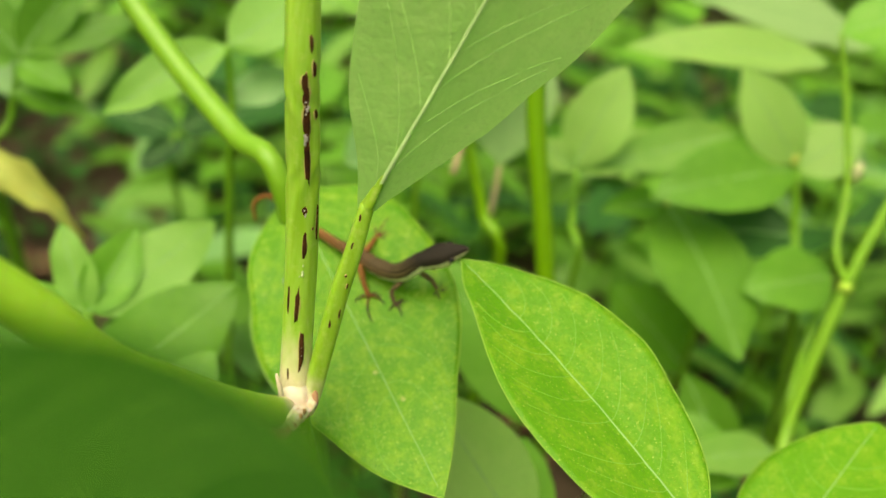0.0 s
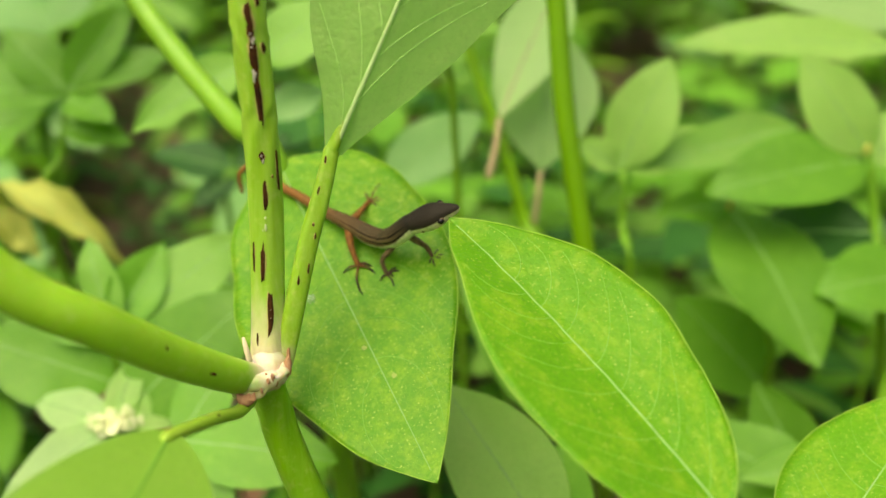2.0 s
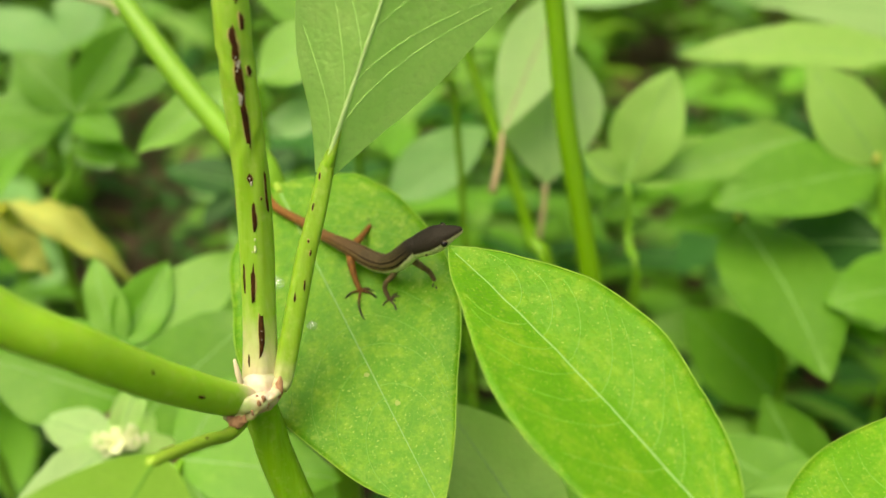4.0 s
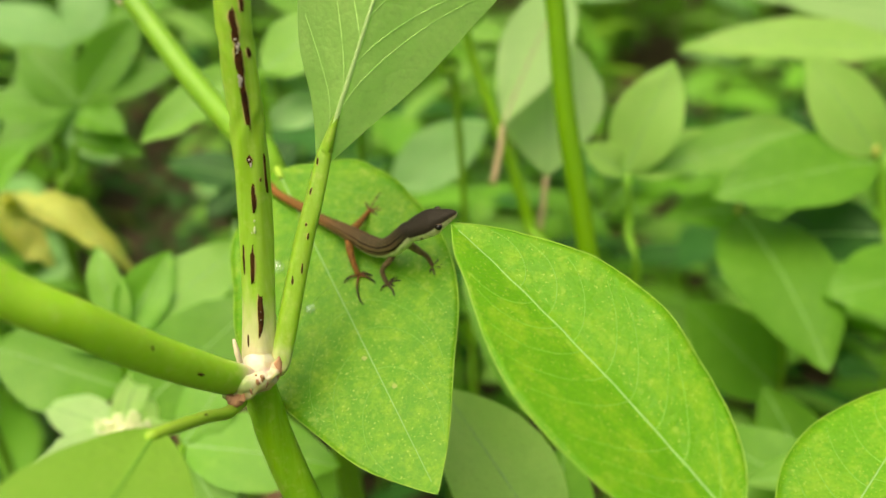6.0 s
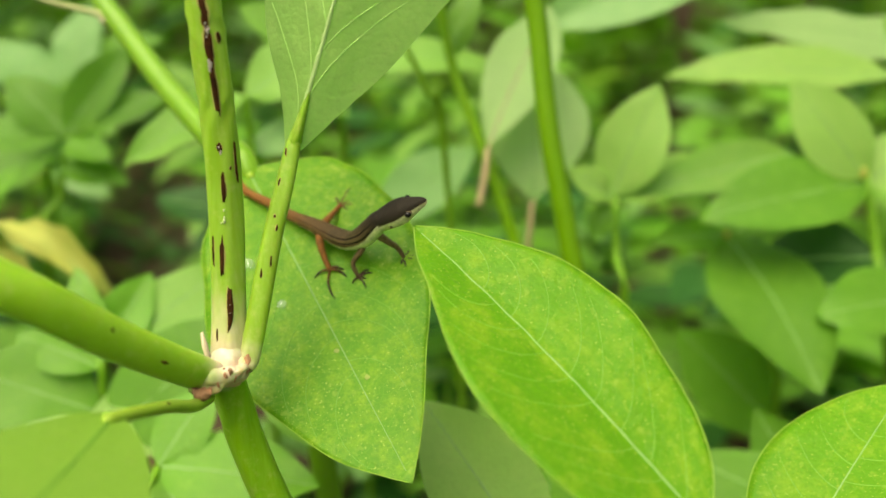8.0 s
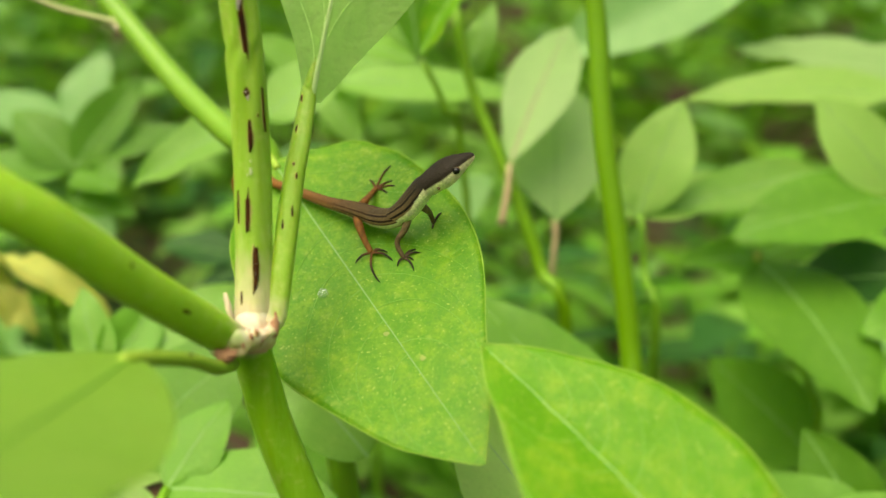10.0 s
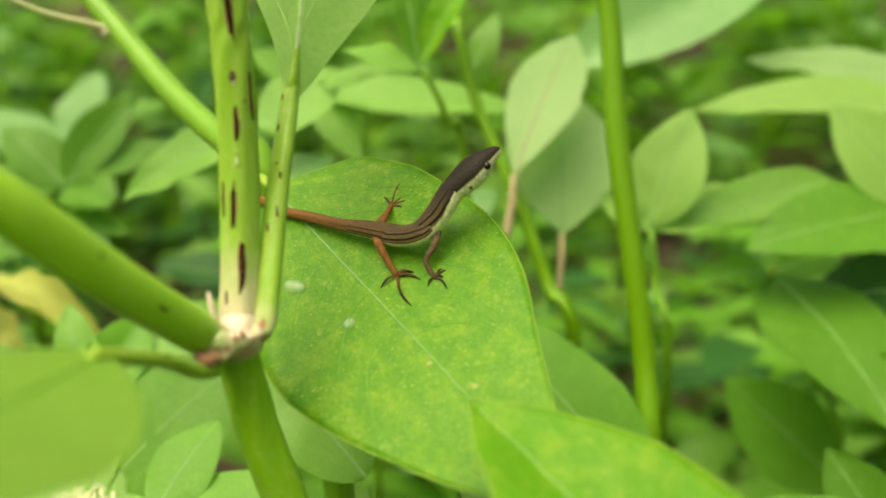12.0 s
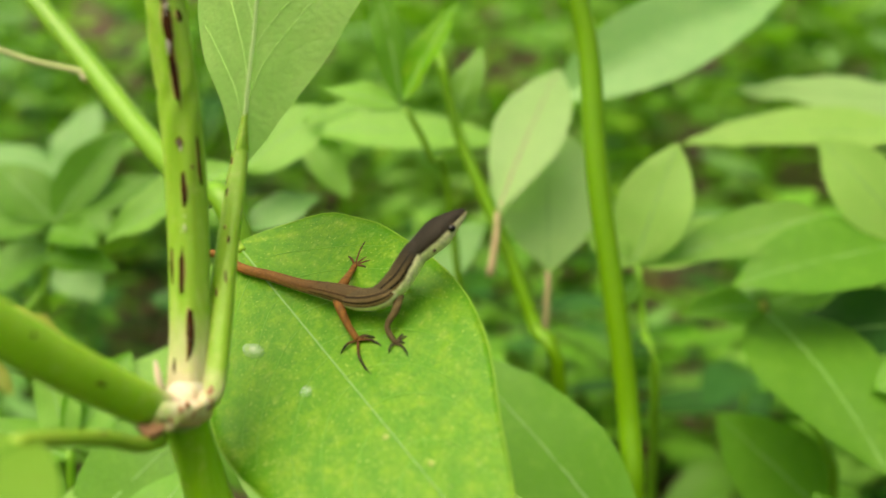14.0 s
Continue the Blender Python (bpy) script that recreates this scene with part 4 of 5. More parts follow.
def fleshy(name, stations, paint, segs=28, steps=5, box=1.0, crown=1.0):
    """A rounded body along stations (x, y, z, half width, half height); paint(s, angle) gives its pigment."""
    line = spline(stations, steps)
    pts = [Vector(q[:3]) for q in line]
    verts, faces, tint = [], [], []
    for i, p in enumerate(pts):
        d = (pts[min(i + 1, len(pts) - 1)] - pts[max(i - 1, 0)]).normalized()
        side = d.cross(Vector((0, 0, 1))).normalized()
        top = side.cross(d).normalized()
        for k in range(segs):
            a = 2 * math.pi * k / segs
            u, v = math.cos(a), math.sin(a)
            u, v = math.copysign(abs(u) ** box, u), math.copysign(abs(v) ** box, v) * (crown if v > 0 else 1)
            verts.append(p + side * (line[i][3] * u) + top * (line[i][4] * v))
            tint.append(paint(i / (len(pts) - 1), a))
    n = len(pts)
    for i in range(n - 1):
        for k in range(segs):
            a, b = i * segs + k, i * segs + (k + 1) % segs
            faces.append((a, b, b + segs, a + segs))
    for row, flip in ((0, True), (n - 1, False)):
        faces.append(tuple((range(segs) if not flip else reversed(range(segs)))) if row == 0 else tuple(row * segs + k for k in range(segs)))
    me = mesh_of(name, verts, faces, HIDE)
    attr = me.color_attributes.new("pigment", "FLOAT_COLOR", "POINT")
    for i, c in enumerate(tint):
        attr.data[i].color = (*c, 1)
    return me


def limb(root, name, joints, radii, colours, toes, toe_r, label):
    """A leg through its joints down to the foot, with its toes as pieces of their own."""
    st = [(*j, r, r * 0.9) for j, r in zip(joints, radii)]
    leg = part(name, fleshy(name, st, lambda s, a: blend(blend(blend(colours[0], colours[1], s), DARK, 0.45 * max(0, math.sin(31 * s + 2 * a))), CREAMY, 0.35 if math.sin(a) < -0.5 else 0), 14, 7), root, label)
    foot = Vector(joints[-1])
    for tip, lift in toes:
        tip = Vector(tip)
        bow = (tip - foot).cross(Vector((0, 0, 1))) * (0.10 if tip.x > foot.x else -0.10)
        mid = foot.lerp(tip, 0.45) + Vector((0, 0, lift)) + bow
        end = foot.lerp(tip, 0.8) + Vector((0, 0, lift * 0.5)) + bow * 0.7
        tst = [(*foot, toe_r * 1.3, toe_r), (*mid, toe_r * 1.1, toe_r), (*end, toe_r * 0.85, toe_r * 0.8), (*tip, toe_r * 0.3, toe_r * 0.3)]
        part("toe", fleshy("toe", tst, lambda s, a: blend(colours[1], DARK, 0.3 + s * 1.4), 8, 4), leg)
    return leg


def lizard():
    root = thing("lizard", pose(*PERCH_ROWS[9][1:]) @ LIZARD_AT, "small brown striped lizard with a rust tail on a leaf", "lizard")
    tail = [(0.0287, -0.0508, -0.0064), (0.0268, -0.0538, -0.0011), (0.0224, -0.0535, 0.0013), (0.0186, -0.0498, 0.0016), (0.0161, -0.0396, 0.0019), (0.0113, -0.0296, 0.0025), (0.0068, -0.0191, 0.0036), (0.0036, -0.0129, 0.0045)]
    tr = (0.0006, 0.0008, 0.0010, 0.0012, 0.00135, 0.00155, 0.0018, 0.0021)
    part("tail", fleshy("tail", [(*p, r, r * 0.95) for p, r in zip(tail, tr)], lambda s, a: coat(s, a, lambda q: 1.0 - 0.75 * max(0, (q - 0.55) / 0.45)), 20, 6), root, "long rust-coloured tail")
    rear = [(0.0053, -0.016, 0.0039), (0.0025, -0.0106, 0.0048), (-0.0004, -0.0046, 0.0055), (-0.003, 0.0006, 0.0059), (-0.005, 0.0036, 0.0066)]
    part("trunk", fleshy("trunk", [(*p, w, h) for p, w, h in zip(rear, (0.0019, 0.0024, 0.0028, 0.0029, 0.0020), (0.0018, 0.0022, 0.0025, 0.0026, 0.0017))],
                         lambda s, a: coat(s, a, lambda q: 0.25 * (1 - q), -4), 96, 6), root, "brown trunk with thin black stripes")
    # fore part: chest, neck and head turn together about the middle of the trunk
    piv = Vector(FORE_ROWS[9][1:4])
    fore_pts = [(-0.0004, -0.0048, 0.0053), (-0.0019, -0.0015, 0.0057), (-0.0034, 0.0015, 0.0063), (-0.0054, 0.0046, 0.0072), (-0.0086, 0.0074, 0.0095), (-0.012, 0.0088, 0.0125), (-0.0151, 0.0098, 0.0151), (-0.0175, 0.0109, 0.0165)]
    fst = [(*(Vector(p) - piv), w, h) for p, w, h in zip(fore_pts, (0.0007, 0.0015, 0.0024, 0.0030, 0.0033, 0.0033, 0.0032, 0.0024), (0.0006, 0.0014, 0.0022, 0.0028, 0.0034, 0.0034, 0.0031, 0.0022))]
    fore = part("chest", fleshy("chest", fst, lambda s, a: coat(s, a, lambda q: 0.0, 2 + 24 * min(1, max(0, 2.4 * (s - 0.42))), max(0, (s - 0.6) / 0.25)), 96, 6), root, "brown chest and neck with a cream underside", pose(*FORE_ROWS[9][1:]))
    wst = [(*(Vector(p) - piv), w, h) for p, w, h in zip(((0.0001, -0.0055, 0.0054), (-0.0014, -0.0023, 0.0057), (-0.003, 0.0007, 0.006), (-0.0044, 0.0031, 0.0066), (-0.0063, 0.0056, 0.0078), (-0.0082, 0.0072, 0.0092)), (0.0020, 0.0029, 0.0031, 0.0031, 0.0029, 0.0020), (0.0018, 0.0026, 0.0028, 0.0029, 0.0027, 0.0018))]
    waist = part("waist", fleshy("waist", wst, lambda s, a: coat(s, a, lambda q: 0.03, 2), 96, 6), root, "brown striped waist", pose(*WAIST_ROWS[9][1:]))
    h0, h1 = Vector((-0.0157, 0.0101, 0.0155)) - piv, Vector((-0.0293, 0.0158, 0.0208)) - piv
    ax = h1 - h0
    hst = []
    for t, w, h, dz in ((-0.30, 0.0016, 0.0016, -0.0008), (-0.14, 0.0026, 0.0026, -0.0005), (0.02, 0.0034, 0.0032, -0.0002), (0.16, 0.0038, 0.0034, 0.0), (0.34, 0.0042, 0.0036, 0.0001), (0.50, 0.0039, 0.0035, 0.0002), (0.62, 0.0032, 0.0030, 0.0002), (0.76, 0.0023, 0.0023, 0.0001),
                        (0.88, 0.0016, 0.0017, -0.0001), (0.96, 0.0010, 0.0011, -0.0003), (1.0, 0.0004, 0.0004, -0.0004)):
        p = h0 + ax * t
        hst.append((p.x, p.y, p.z + dz, w, h))

    def face(s, a):
        up = math.sin(a)
        if up > 0.36:
            return DARK
        if up > 0.18:
            return blend(BLACK, BROWN, 0.4) if s < 0.78 else TAN
        return CREAMY if s > 0.5 else BELLY

    head = part("head", fleshy("head", hst, face, 40, 5, 0.84, 0.88), fore, "dark grey-brown pointed head with pale lips")
    side = ax.cross(Vector((0, 0, 1))).normalized()
    for sgn in (1, -1):
        c = h0 + ax * 0.60 + side * (sgn * 0.0032) + Vector((0, 0, 0.0006))
        v, f = blob(Matrix.Translation(c) @ Matrix.Diagonal((0.00105, 0.00105, 0.00095, 1)), 14, 10)
        part("eye", mesh_of("eye", v, f, EYE), fore, "glossy black eye")
        v, f = blob(Matrix.Translation(c - side * (sgn * 0.0006)) @ Matrix.Diagonal((0.00125, 0.00125, 0.0010, 1)), 14, 10)
        part("eyelid", mesh_of("eyelid", v, f, LID), fore)
        c = h0 + ax * 0.20 + side * (sgn * 0.0037) + Vector((0, 0, -0.0008))
        v, f = blob(Matrix.Translation(c) @ Matrix.Diagonal((0.0005, 0.0005, 0.0006, 1)), 10, 7)
        part("ear", mesh_of("ear", v, f, LID), fore)
    # legs
    limb(root, "hind_leg", ((0.0015, -0.0084, 0.0045), (0.0032, -0.0031, 0.0049), (0.0043, 0.0016, 0.0028), (0.0046, 0.0054, 0.001)), (0.0014, 0.00125, 0.0009, 0.0008), (RUST, RUST),
         (((0.0075, 0.0158, 0.0003), 0.0006), ((0.001, 0.0117, 0.0003), 0.0006), ((0.0007, 0.0081, 0.0004), 0.0007), ((0.0015, 0.0063, 0.0005), 0.0006), ((0.01, 0.0051, 0.0003), 0.0006)), 0.00031, "rust hind leg with long toes")
    limb(root, "hind_leg", ((-0.0005, -0.0093, 0.0045), (-0.0024, -0.01, 0.0047), (-0.0052, -0.013, 0.0028), (-0.0081, -0.016, 0.001)), (0.0014, 0.00125, 0.0009, 0.0008), (RUST, RUST),
         (((-0.0205, -0.0215, 0.0003), 0.0008), ((-0.0148, -0.0100, 0.0003), 0.0006), ((-0.0158, -0.0135, 0.0004), 0.0006), ((-0.0076, -0.0221, 0.0003), 0.0006), ((-0.01, -0.0105, 0.0003), 0.0005)), 0.00031, "rust hind leg with long toes")
    arms = []
    for rows, joints, toes, tones in (
            (NEAR_ARM, ((-0.009, 0.0077, 0.0087), (-0.0062, 0.0096, 0.0068), (-0.0025, 0.0099, 0.0038), (-0.0019, 0.0134, 0.0008)), ((-0.0019, 0.0189, 0.0003), (0.001, 0.0145, 0.0003), (-0.0069, 0.015, 0.0003), (-0.0065, 0.013, 0.0005), (-0.0037, 0.0157, 0.0003)), (blend(BROWN, TAN, 0.7), blend(BROWN, TAN, 0.3))),
            (FAR_ARM, ((-0.0129, 0.0087, 0.009), (-0.015, 0.0113, 0.0064), (-0.0166, 0.0124, 0.0034), (-0.017, 0.0151, 0.0008)), ((-0.0226, 0.0192, 0.0003), (-0.0216, 0.014, 0.0003), (-0.0164, 0.0208, 0.0003), (-0.0147, 0.0178, 0.0003), (-0.0193, 0.0194, 0.0003)), (TAN, blend(BROWN, TAN, 0.4)))):
        foot = Vector(joints[-1])
        leg = limb(root, "fore_leg", [tuple(Vector(p) - foot) for p in joints], (0.0014, 0.00105, 0.0008, 0.0006), tones, [(tuple(Vector(p) - foot), 0.0007) for p in toes], 0.00028, "brown fore leg with spread toes")
        leg.matrix_basis = pose(*rows[9][1:])
        arms.append((leg, rows))
    return root, fore, waist, arms


lizard_root, lizard_fore, lizard_waist, lizard_arms = lizard()


# ------------------------------------------------------------------ a small dark fly that passes
FLY_ROWS = [
    (0.0, *(-0.60, 0.40, 0.05)), (2.0, *(-0.60, 0.40, 0.05)), (2.5, *(-0.34, 0.24, 0.40)), (2.9, *(-0.1136, 0.2493, 0.4303)), (3.0, *(-0.0926, 0.2432, 0.4281)), (3.1, *(-0.0716, 0.2409, 0.4218)), (3.2, *(-0.0648, 0.2447, 0.4178)),
    (3.6, *(-0.03, 0.27, 0.40)), (4.2, *(0.10, 0.34, 0.22)), (5.0, *(0.55, 0.50, 0.05)), (14.0, *(0.55, 0.50, 0.05))]


def fly():
    root = thing("fly", pose(*FLY_ROWS[0][1:]), "small blue-black fly on the wing", "insect")
    for name, c, s in (("thorax", (0, 0, 0), (0.0013, 0.0011, 0.0010)), ("abdomen", (-0.0026, 0, -0.0002), (0.0019, 0.0010, 0.0009)), ("head", (0.0018, 0, -0.0001), (0.0008, 0.0010, 0.0008))):
        v, f = blob(Matrix.Translation(c) @ Matrix.Diagonal((*s, 1)), 14, 10, 0.08, 900)
        part(name, mesh_of(name, v, f, CHITIN), root)
    for sgn in (-1, 1):
        bl = Blade(0.0052, 0.0010, 0.0010, 0.8, 0.5)
        m, _ = frame_from((0, 0.0006 * sgn, 0.0008), (-0.004, 0.0026 * sgn, 0.0018), (0, 0, 1))
        part("wing", bl.mesh("wing", CHITIN, 8, 4), root, "", m)
        for k in (-1, 0, 1):
            v, f = tube([(k * 0.0007, 0.0007 * sgn, -0.0005), (k * 0.0014, 0.0019 * sgn, 0.0001), (k * 0.0020, 0.0026 * sgn, -0.0018)], (0.00016, 0.00013, 0.00008), 6, 3)
            part("leg", mesh_of("leg", v, f, CHITIN), root)
    return root


fly_root = fly()


# ------------------------------------------------------------------ the stalk with the large yellow-green leaf
def leafy_stalk():
    root = thing("leafy_stalk", pose(*STALK_ROWS[9][1:]), "weed stalk with large yellow-green mottled leaves", "plant")
    bl = Blade(0.1065, 1, 1, fold=0.242, bend=0.0314, wave=0.0012, seed=3.0, thick=0.0003,
               outline=((0, 0.08, 0.2, 0.35, 0.5, 0.65, 0.8, 0.92, 1), (0.0015, 0.0159, 0.0242, 0.0271, 0.0275, 0.0225, 0.0136, 0.0067, 0.0), (0.0015, 0.0109, 0.0176, 0.0218, 0.024, 0.0221, 0.0152, 0.0075, 0.0)))
    leaf = part("leaf", bl.mesh("leaf", LEAF_YOUNG, 44, 18), root, "large yellow-green leaf with a pale midrib")
    line = [(i / 30 * 0.97, 0.0) for i in range(31)]
    part("midrib", bl.strip("midrib", line, (0.00075, 0.0003), VEIN, high=0.00014), leaf)
    rnd = random.Random(8)
    for sgn in (-1, 1):
        for i in range(8):
            s0 = 0.06 + 0.74 * (i + 0.35 * (sgn > 0) + rnd.uniform(-0.25, 0.25)) / 8
            reach = rnd.uniform(0.13, 0.20)
            path = [(s0 + reach * t ** 1.6, sgn * 0.80 * t ** 0.9) for t in [k / 12 for k in range(13)]]
            part("side_vein", bl.strip("side_vein", path, (0.00038, 0.00012), VEIN_SIDE, 0.00004, 0.0001), leaf)
        part("rim", bl.strip("rim", [(0.01 + 0.985 * k / 40, sgn * 0.992) for k in range(41)], (0.00042, 0.00035), RIM, 0.00004, 0.00011), leaf)
    joint = (0.012, -0.03, -0.012)
    v, f = tube([(0, 0.004, 0.0001), (0, -0.004, -0.001), joint], (0.0014, 0.0017, 0.0022), 10, 5)
    part("petiole", mesh_of("petiole", v, f, STEM), root)
    # the second leaf
    m, length = frame_from((0.0295, -0.0236, -0.0379), (0.1076, -0.0109, -0.0237), (-0.035, 0.521, 0.859))
    b2 = Blade(length, 0.0238, 0.0277, 0.7, 0.85, 0.06, 0.02, 0.0, 0.0010, 7.0, 0.0003)
    leaf2 = part("leaf", b2.mesh("leaf", LEAF_YOUNG, 36, 14), root, "yellow-green mottled leaf", m)
    part("midrib", b2.strip("midrib", line, (0.0008, 0.00025), VEIN), leaf2)
    for sgn in (-1, 1):
        for i in range(6):
            s0 = 0.08 + 0.7 * (i + 0.35 * (sgn > 0)) / 6
            path = [(s0 + 0.16 * t ** 1.5, sgn * 0.84 * t ** 0.9) for t in [k / 12 for k in range(13)]]
            part("side_vein", b2.strip("side_vein", path, (0.0004, 0.00012), VEIN_SIDE, 0.00006, 0.00011), leaf2)
        part("rim", b2.strip("rim", [(0.01 + 0.985 * k / 40, sgn * 0.992) for k in range(41)], (0.00042, 0.00035), RIM, 0.00004, 0.00011), leaf2)
    v, f = tube([tuple(m.translation), tuple((m.translation + Vector(joint)) / 2 + Vector((0, 0, -0.004))), joint], (0.0013, 0.0016, 0.0022), 10, 4)
    part("petiole", mesh_of("petiole", v, f, STEM), root)
    foot = root.matrix_basis.inverted() @ Vector((0.12, 0.20, -0.12))
    v, f = tube([joint, tuple((Vector(joint) * 0.5 + foot * 0.5) + Vector((0.01, 0, 0))), tuple(foot)], (0.0036, 0.0044, 0.005), 14, 8)
    part("stem", mesh_of("stem", v, f, STEM_BRANCH), root)
    return root


stalk_root = leafy_stalk()


# ------------------------------------------------------------------ plants behind
def tall_stem():
    base = (0.12, 0.45, 0.0)
    root = thing("tall_weed", pose(*base), "tall green weed stem without leaves low down", "plant")
    line = [(0.0316, 0.406, 0.5939), (0.0399, 0.3993, 0.5374), (0.0481, 0.3965, 0.5037), (0.0538, 0.3884, 0.4569), (0.0632, 0.3794, 0.4079), (0.0707, 0.3732, 0.3661), (0.0778, 0.3667, 0.3098), (0.11, 0.45, 0.15), base]
    stalk(root, "stem", line, (0.0036, 0.0040, 0.0044, 0.0046, 0.0046, 0.0046, 0.0046, 0.005, 0.0055), STEM_TALL, 14, 5)
    for tip in ((0.0036, 0.4295, 0.6521), (0.0747, 0.4489, 0.6468)):
        hung_leaf(root, (0.0316, 0.406, 0.5939), tip, 0.04, LEAF_BACK)
    return root


tall = tall_stem()


def plant(name, label, foot, joints, radius, leaves, mat=None):
    """A weed: its stem through the joints (top first) to the foot, and its leaves (base, tip, width, material, options)."""
    root = thing(name, pose(*foot), label, "plant")
    pts = [*joints, foot]
    stalk(root, "stem", pts, [radius * (0.8 + 0.5 * i / len(pts)) for i in range(len(pts))], mat or STEM_DARK, 9, 4)
    for i, (b, t, w, lm, *opt) in enumerate(leaves):
        hung_leaf(root, b, t, w, lm, seed=i * 1.7 + foot[0] * 10, **(opt[0] if opt else {}))
    return root


plant("weed", "weed with light green leaves in a whorl, a bright joint", (0.36, 0.58, 0.0),
      [(0.2211, 0.4516, 0.4211), (0.2269, 0.4381, 0.3796), (0.2362, 0.4228, 0.3151)], 0.0028, [
          ((0.2205, 0.4505, 0.4184), (0.1842, 0.4645, 0.4665), 0.0362, LEAF_BRIGHT, dict(face=(-0.2, -0.75, 0.6))),
          ((0.2538, 0.5039, 0.4625), (0.1262, 0.4957, 0.469), 0.0323, LEAF_BRIGHT, dict(face=(0, -0.6, 0.8))),
          ((0.302, 0.5384, 0.4679), (0.1669, 0.5392, 0.4965), 0.0421, LEAF_FROST, dict(face=(0, -0.5, 0.85))),
          ((0.2216, 0.4504, 0.4155), (0.1333, 0.4273, 0.4064), 0.0429, LEAF_MID, dict(face=(-0.1, -0.7, 0.75))),
          ((0.1879, 0.4632, 0.4285), (0.103, 0.4366, 0.416), 0.0272, LEAF_LIGHT, dict(face=(0, -0.75, 0.65))),
          ((0.2225, 0.4523, 0.4149), (0.2564, 0.4523, 0.4416), 0.0343, LEAF_BRIGHT),
          # the dark colour of this leaf stands for a shaded gap
          ((0.2269, 0.4381, 0.3796), (0.1695, 0.4567, 0.3724), 0.0418, LEAF_GAP_SHADE, dict(face=(0, -0.6, 0.8)))])
plant("weed", "pale green weed top with upright leaves", (0.12, 0.62, 0.0),
      [(0.0927, 0.4403, 0.4119), (0.0943, 0.4334, 0.3814), (0.0978, 0.4272, 0.3395)], 0.0022, [
          ((0.0913, 0.4403, 0.4119), (0.1129, 0.4487, 0.4674), 0.0350, LEAF_BRIGHT, dict(face=(-0.1, -0.8, 0.6))),
          ((0.0913, 0.4403, 0.4119), (0.0689, 0.436, 0.4279), 0.0170, LEAF_BRIGHT, dict(face=(0, -0.7, 0.7))),
          ((0.0933, 0.44, 0.4111), (0.1509, 0.4583, 0.4298), 0.0229, LEAF_BRIGHT, dict(face=(0, -0.75, 0.65))),
          ((0.0933, 0.4384, 0.4071), (0.0807, 0.4424, 0.3905), 0.0172, LEAF_BACK)])
plant("weed", "weed with broad hanging mid-green leaves, a yellow joint", (0.20, 0.60, 0.0),
      [(0.1583, 0.4645, 0.3838), (0.1732, 0.4658, 0.3416), (0.1896, 0.4507, 0.2775)], 0.0026, [
          ((0.1579, 0.4631, 0.383), (0.1814, 0.3733, 0.3396), 0.0587, LEAF_MID, dict(face=(0.1, -0.8, 0.6), bend=0.06)),
          ((0.1583, 0.4645, 0.3838), (0.1134, 0.4416, 0.3883), 0.0209, LEAF_MID),
          ((0.1636, 0.4718, 0.3832), (0.2018, 0.486, 0.3916), 0.0249, LEAF_MID),
          ((0.1896, 0.4507, 0.2775), (0.1341, 0.452, 0.3342), 0.0467, LEAF_MID, dict(face=(-0.2, -0.8, 0.55)))])
plant("weed", "weed with broad mid-green leaves", (0.30, 0.50, 0.0),
      [(0.2396, 0.4121, 0.3687), (0.2284, 0.3963, 0.3298), (0.2124, 0.3691, 0.289)], 0.0026, [
          ((0.2396, 0.4121, 0.3687), (0.1856, 0.3998, 0.3651), 0.0388, LEAF_MID, dict(face=(0, -0.6, 0.8))),
          ((0.1761, 0.3515, 0.2856), (0.1484, 0.3652, 0.3328), 0.0314, LEAF_MID, dict(face=(-0.3, -0.75, 0.6))),
          ((0.1979, 0.342, 0.3021), (0.1313, 0.3244, 0.3119), 0.0224, LEAF_LIGHT),
          ((0.1732, 0.3281, 0.2943), (0.1165, 0.3582, 0.3154), 0.0383, LEAF_MID)])
plant("weed", "weed with a reddish joint and pale hanging leaves", (0.07, 0.55, 0.0),
      [(0.0044, 0.4593, 0.5123), (0.0122, 0.4505, 0.4745), (0.0226, 0.4416, 0.447), (0.0339, 0.432, 0.418), (0.0436, 0.4251, 0.3877), (0.0558, 0.4227, 0.3417)], 0.0031, [
          ((0.0287, 0.4298, 0.4392), (0.0605, 0.469, 0.506), 0.0350, LEAF_FROST, dict(face=(-0.1, -0.7, 0.7), vein=PINK, a=1.15)),
          ((0.0518, 0.4425, 0.4094), (0.0556, 0.482, 0.4792), 0.0560, LEAF_FROST, dict(face=(0.1, -0.7, 0.7), a=1.0)),
          ((0.0638, 0.527, 0.4892), (0.1962, 0.5405, 0.5494), 0.0500, LEAF_BLUE, dict(face=(0, -0.85, 0.45))),
          ((0.0103, 0.4673, 0.4788), (0.0241, 0.4718, 0.5167), 0.0168, LEAF_LIGHT)], STEM_TALL)
for owner, at in (("weed", (0.2176, 0.4465, 0.422)), ("weed.002", (0.1567, 0.4598, 0.3855))):
    owner = bpy.data.objects[owner]
    v, f = blob(owner.matrix_basis.inverted() @ Matrix.Translation(Vector(at)) @ Matrix.Diagonal((0.0020, 0.0018, 0.0028, 1)), 12, 8, 0.3, 300)
    part("node", mesh_of("node", v, f, LEAF_YELLOW), owner, "pale yellow joint")
side_stem = thing("slender_weed", pose(0.27, 0.52, 0.0), "slender light green weed stem with a pale joint", "plant")
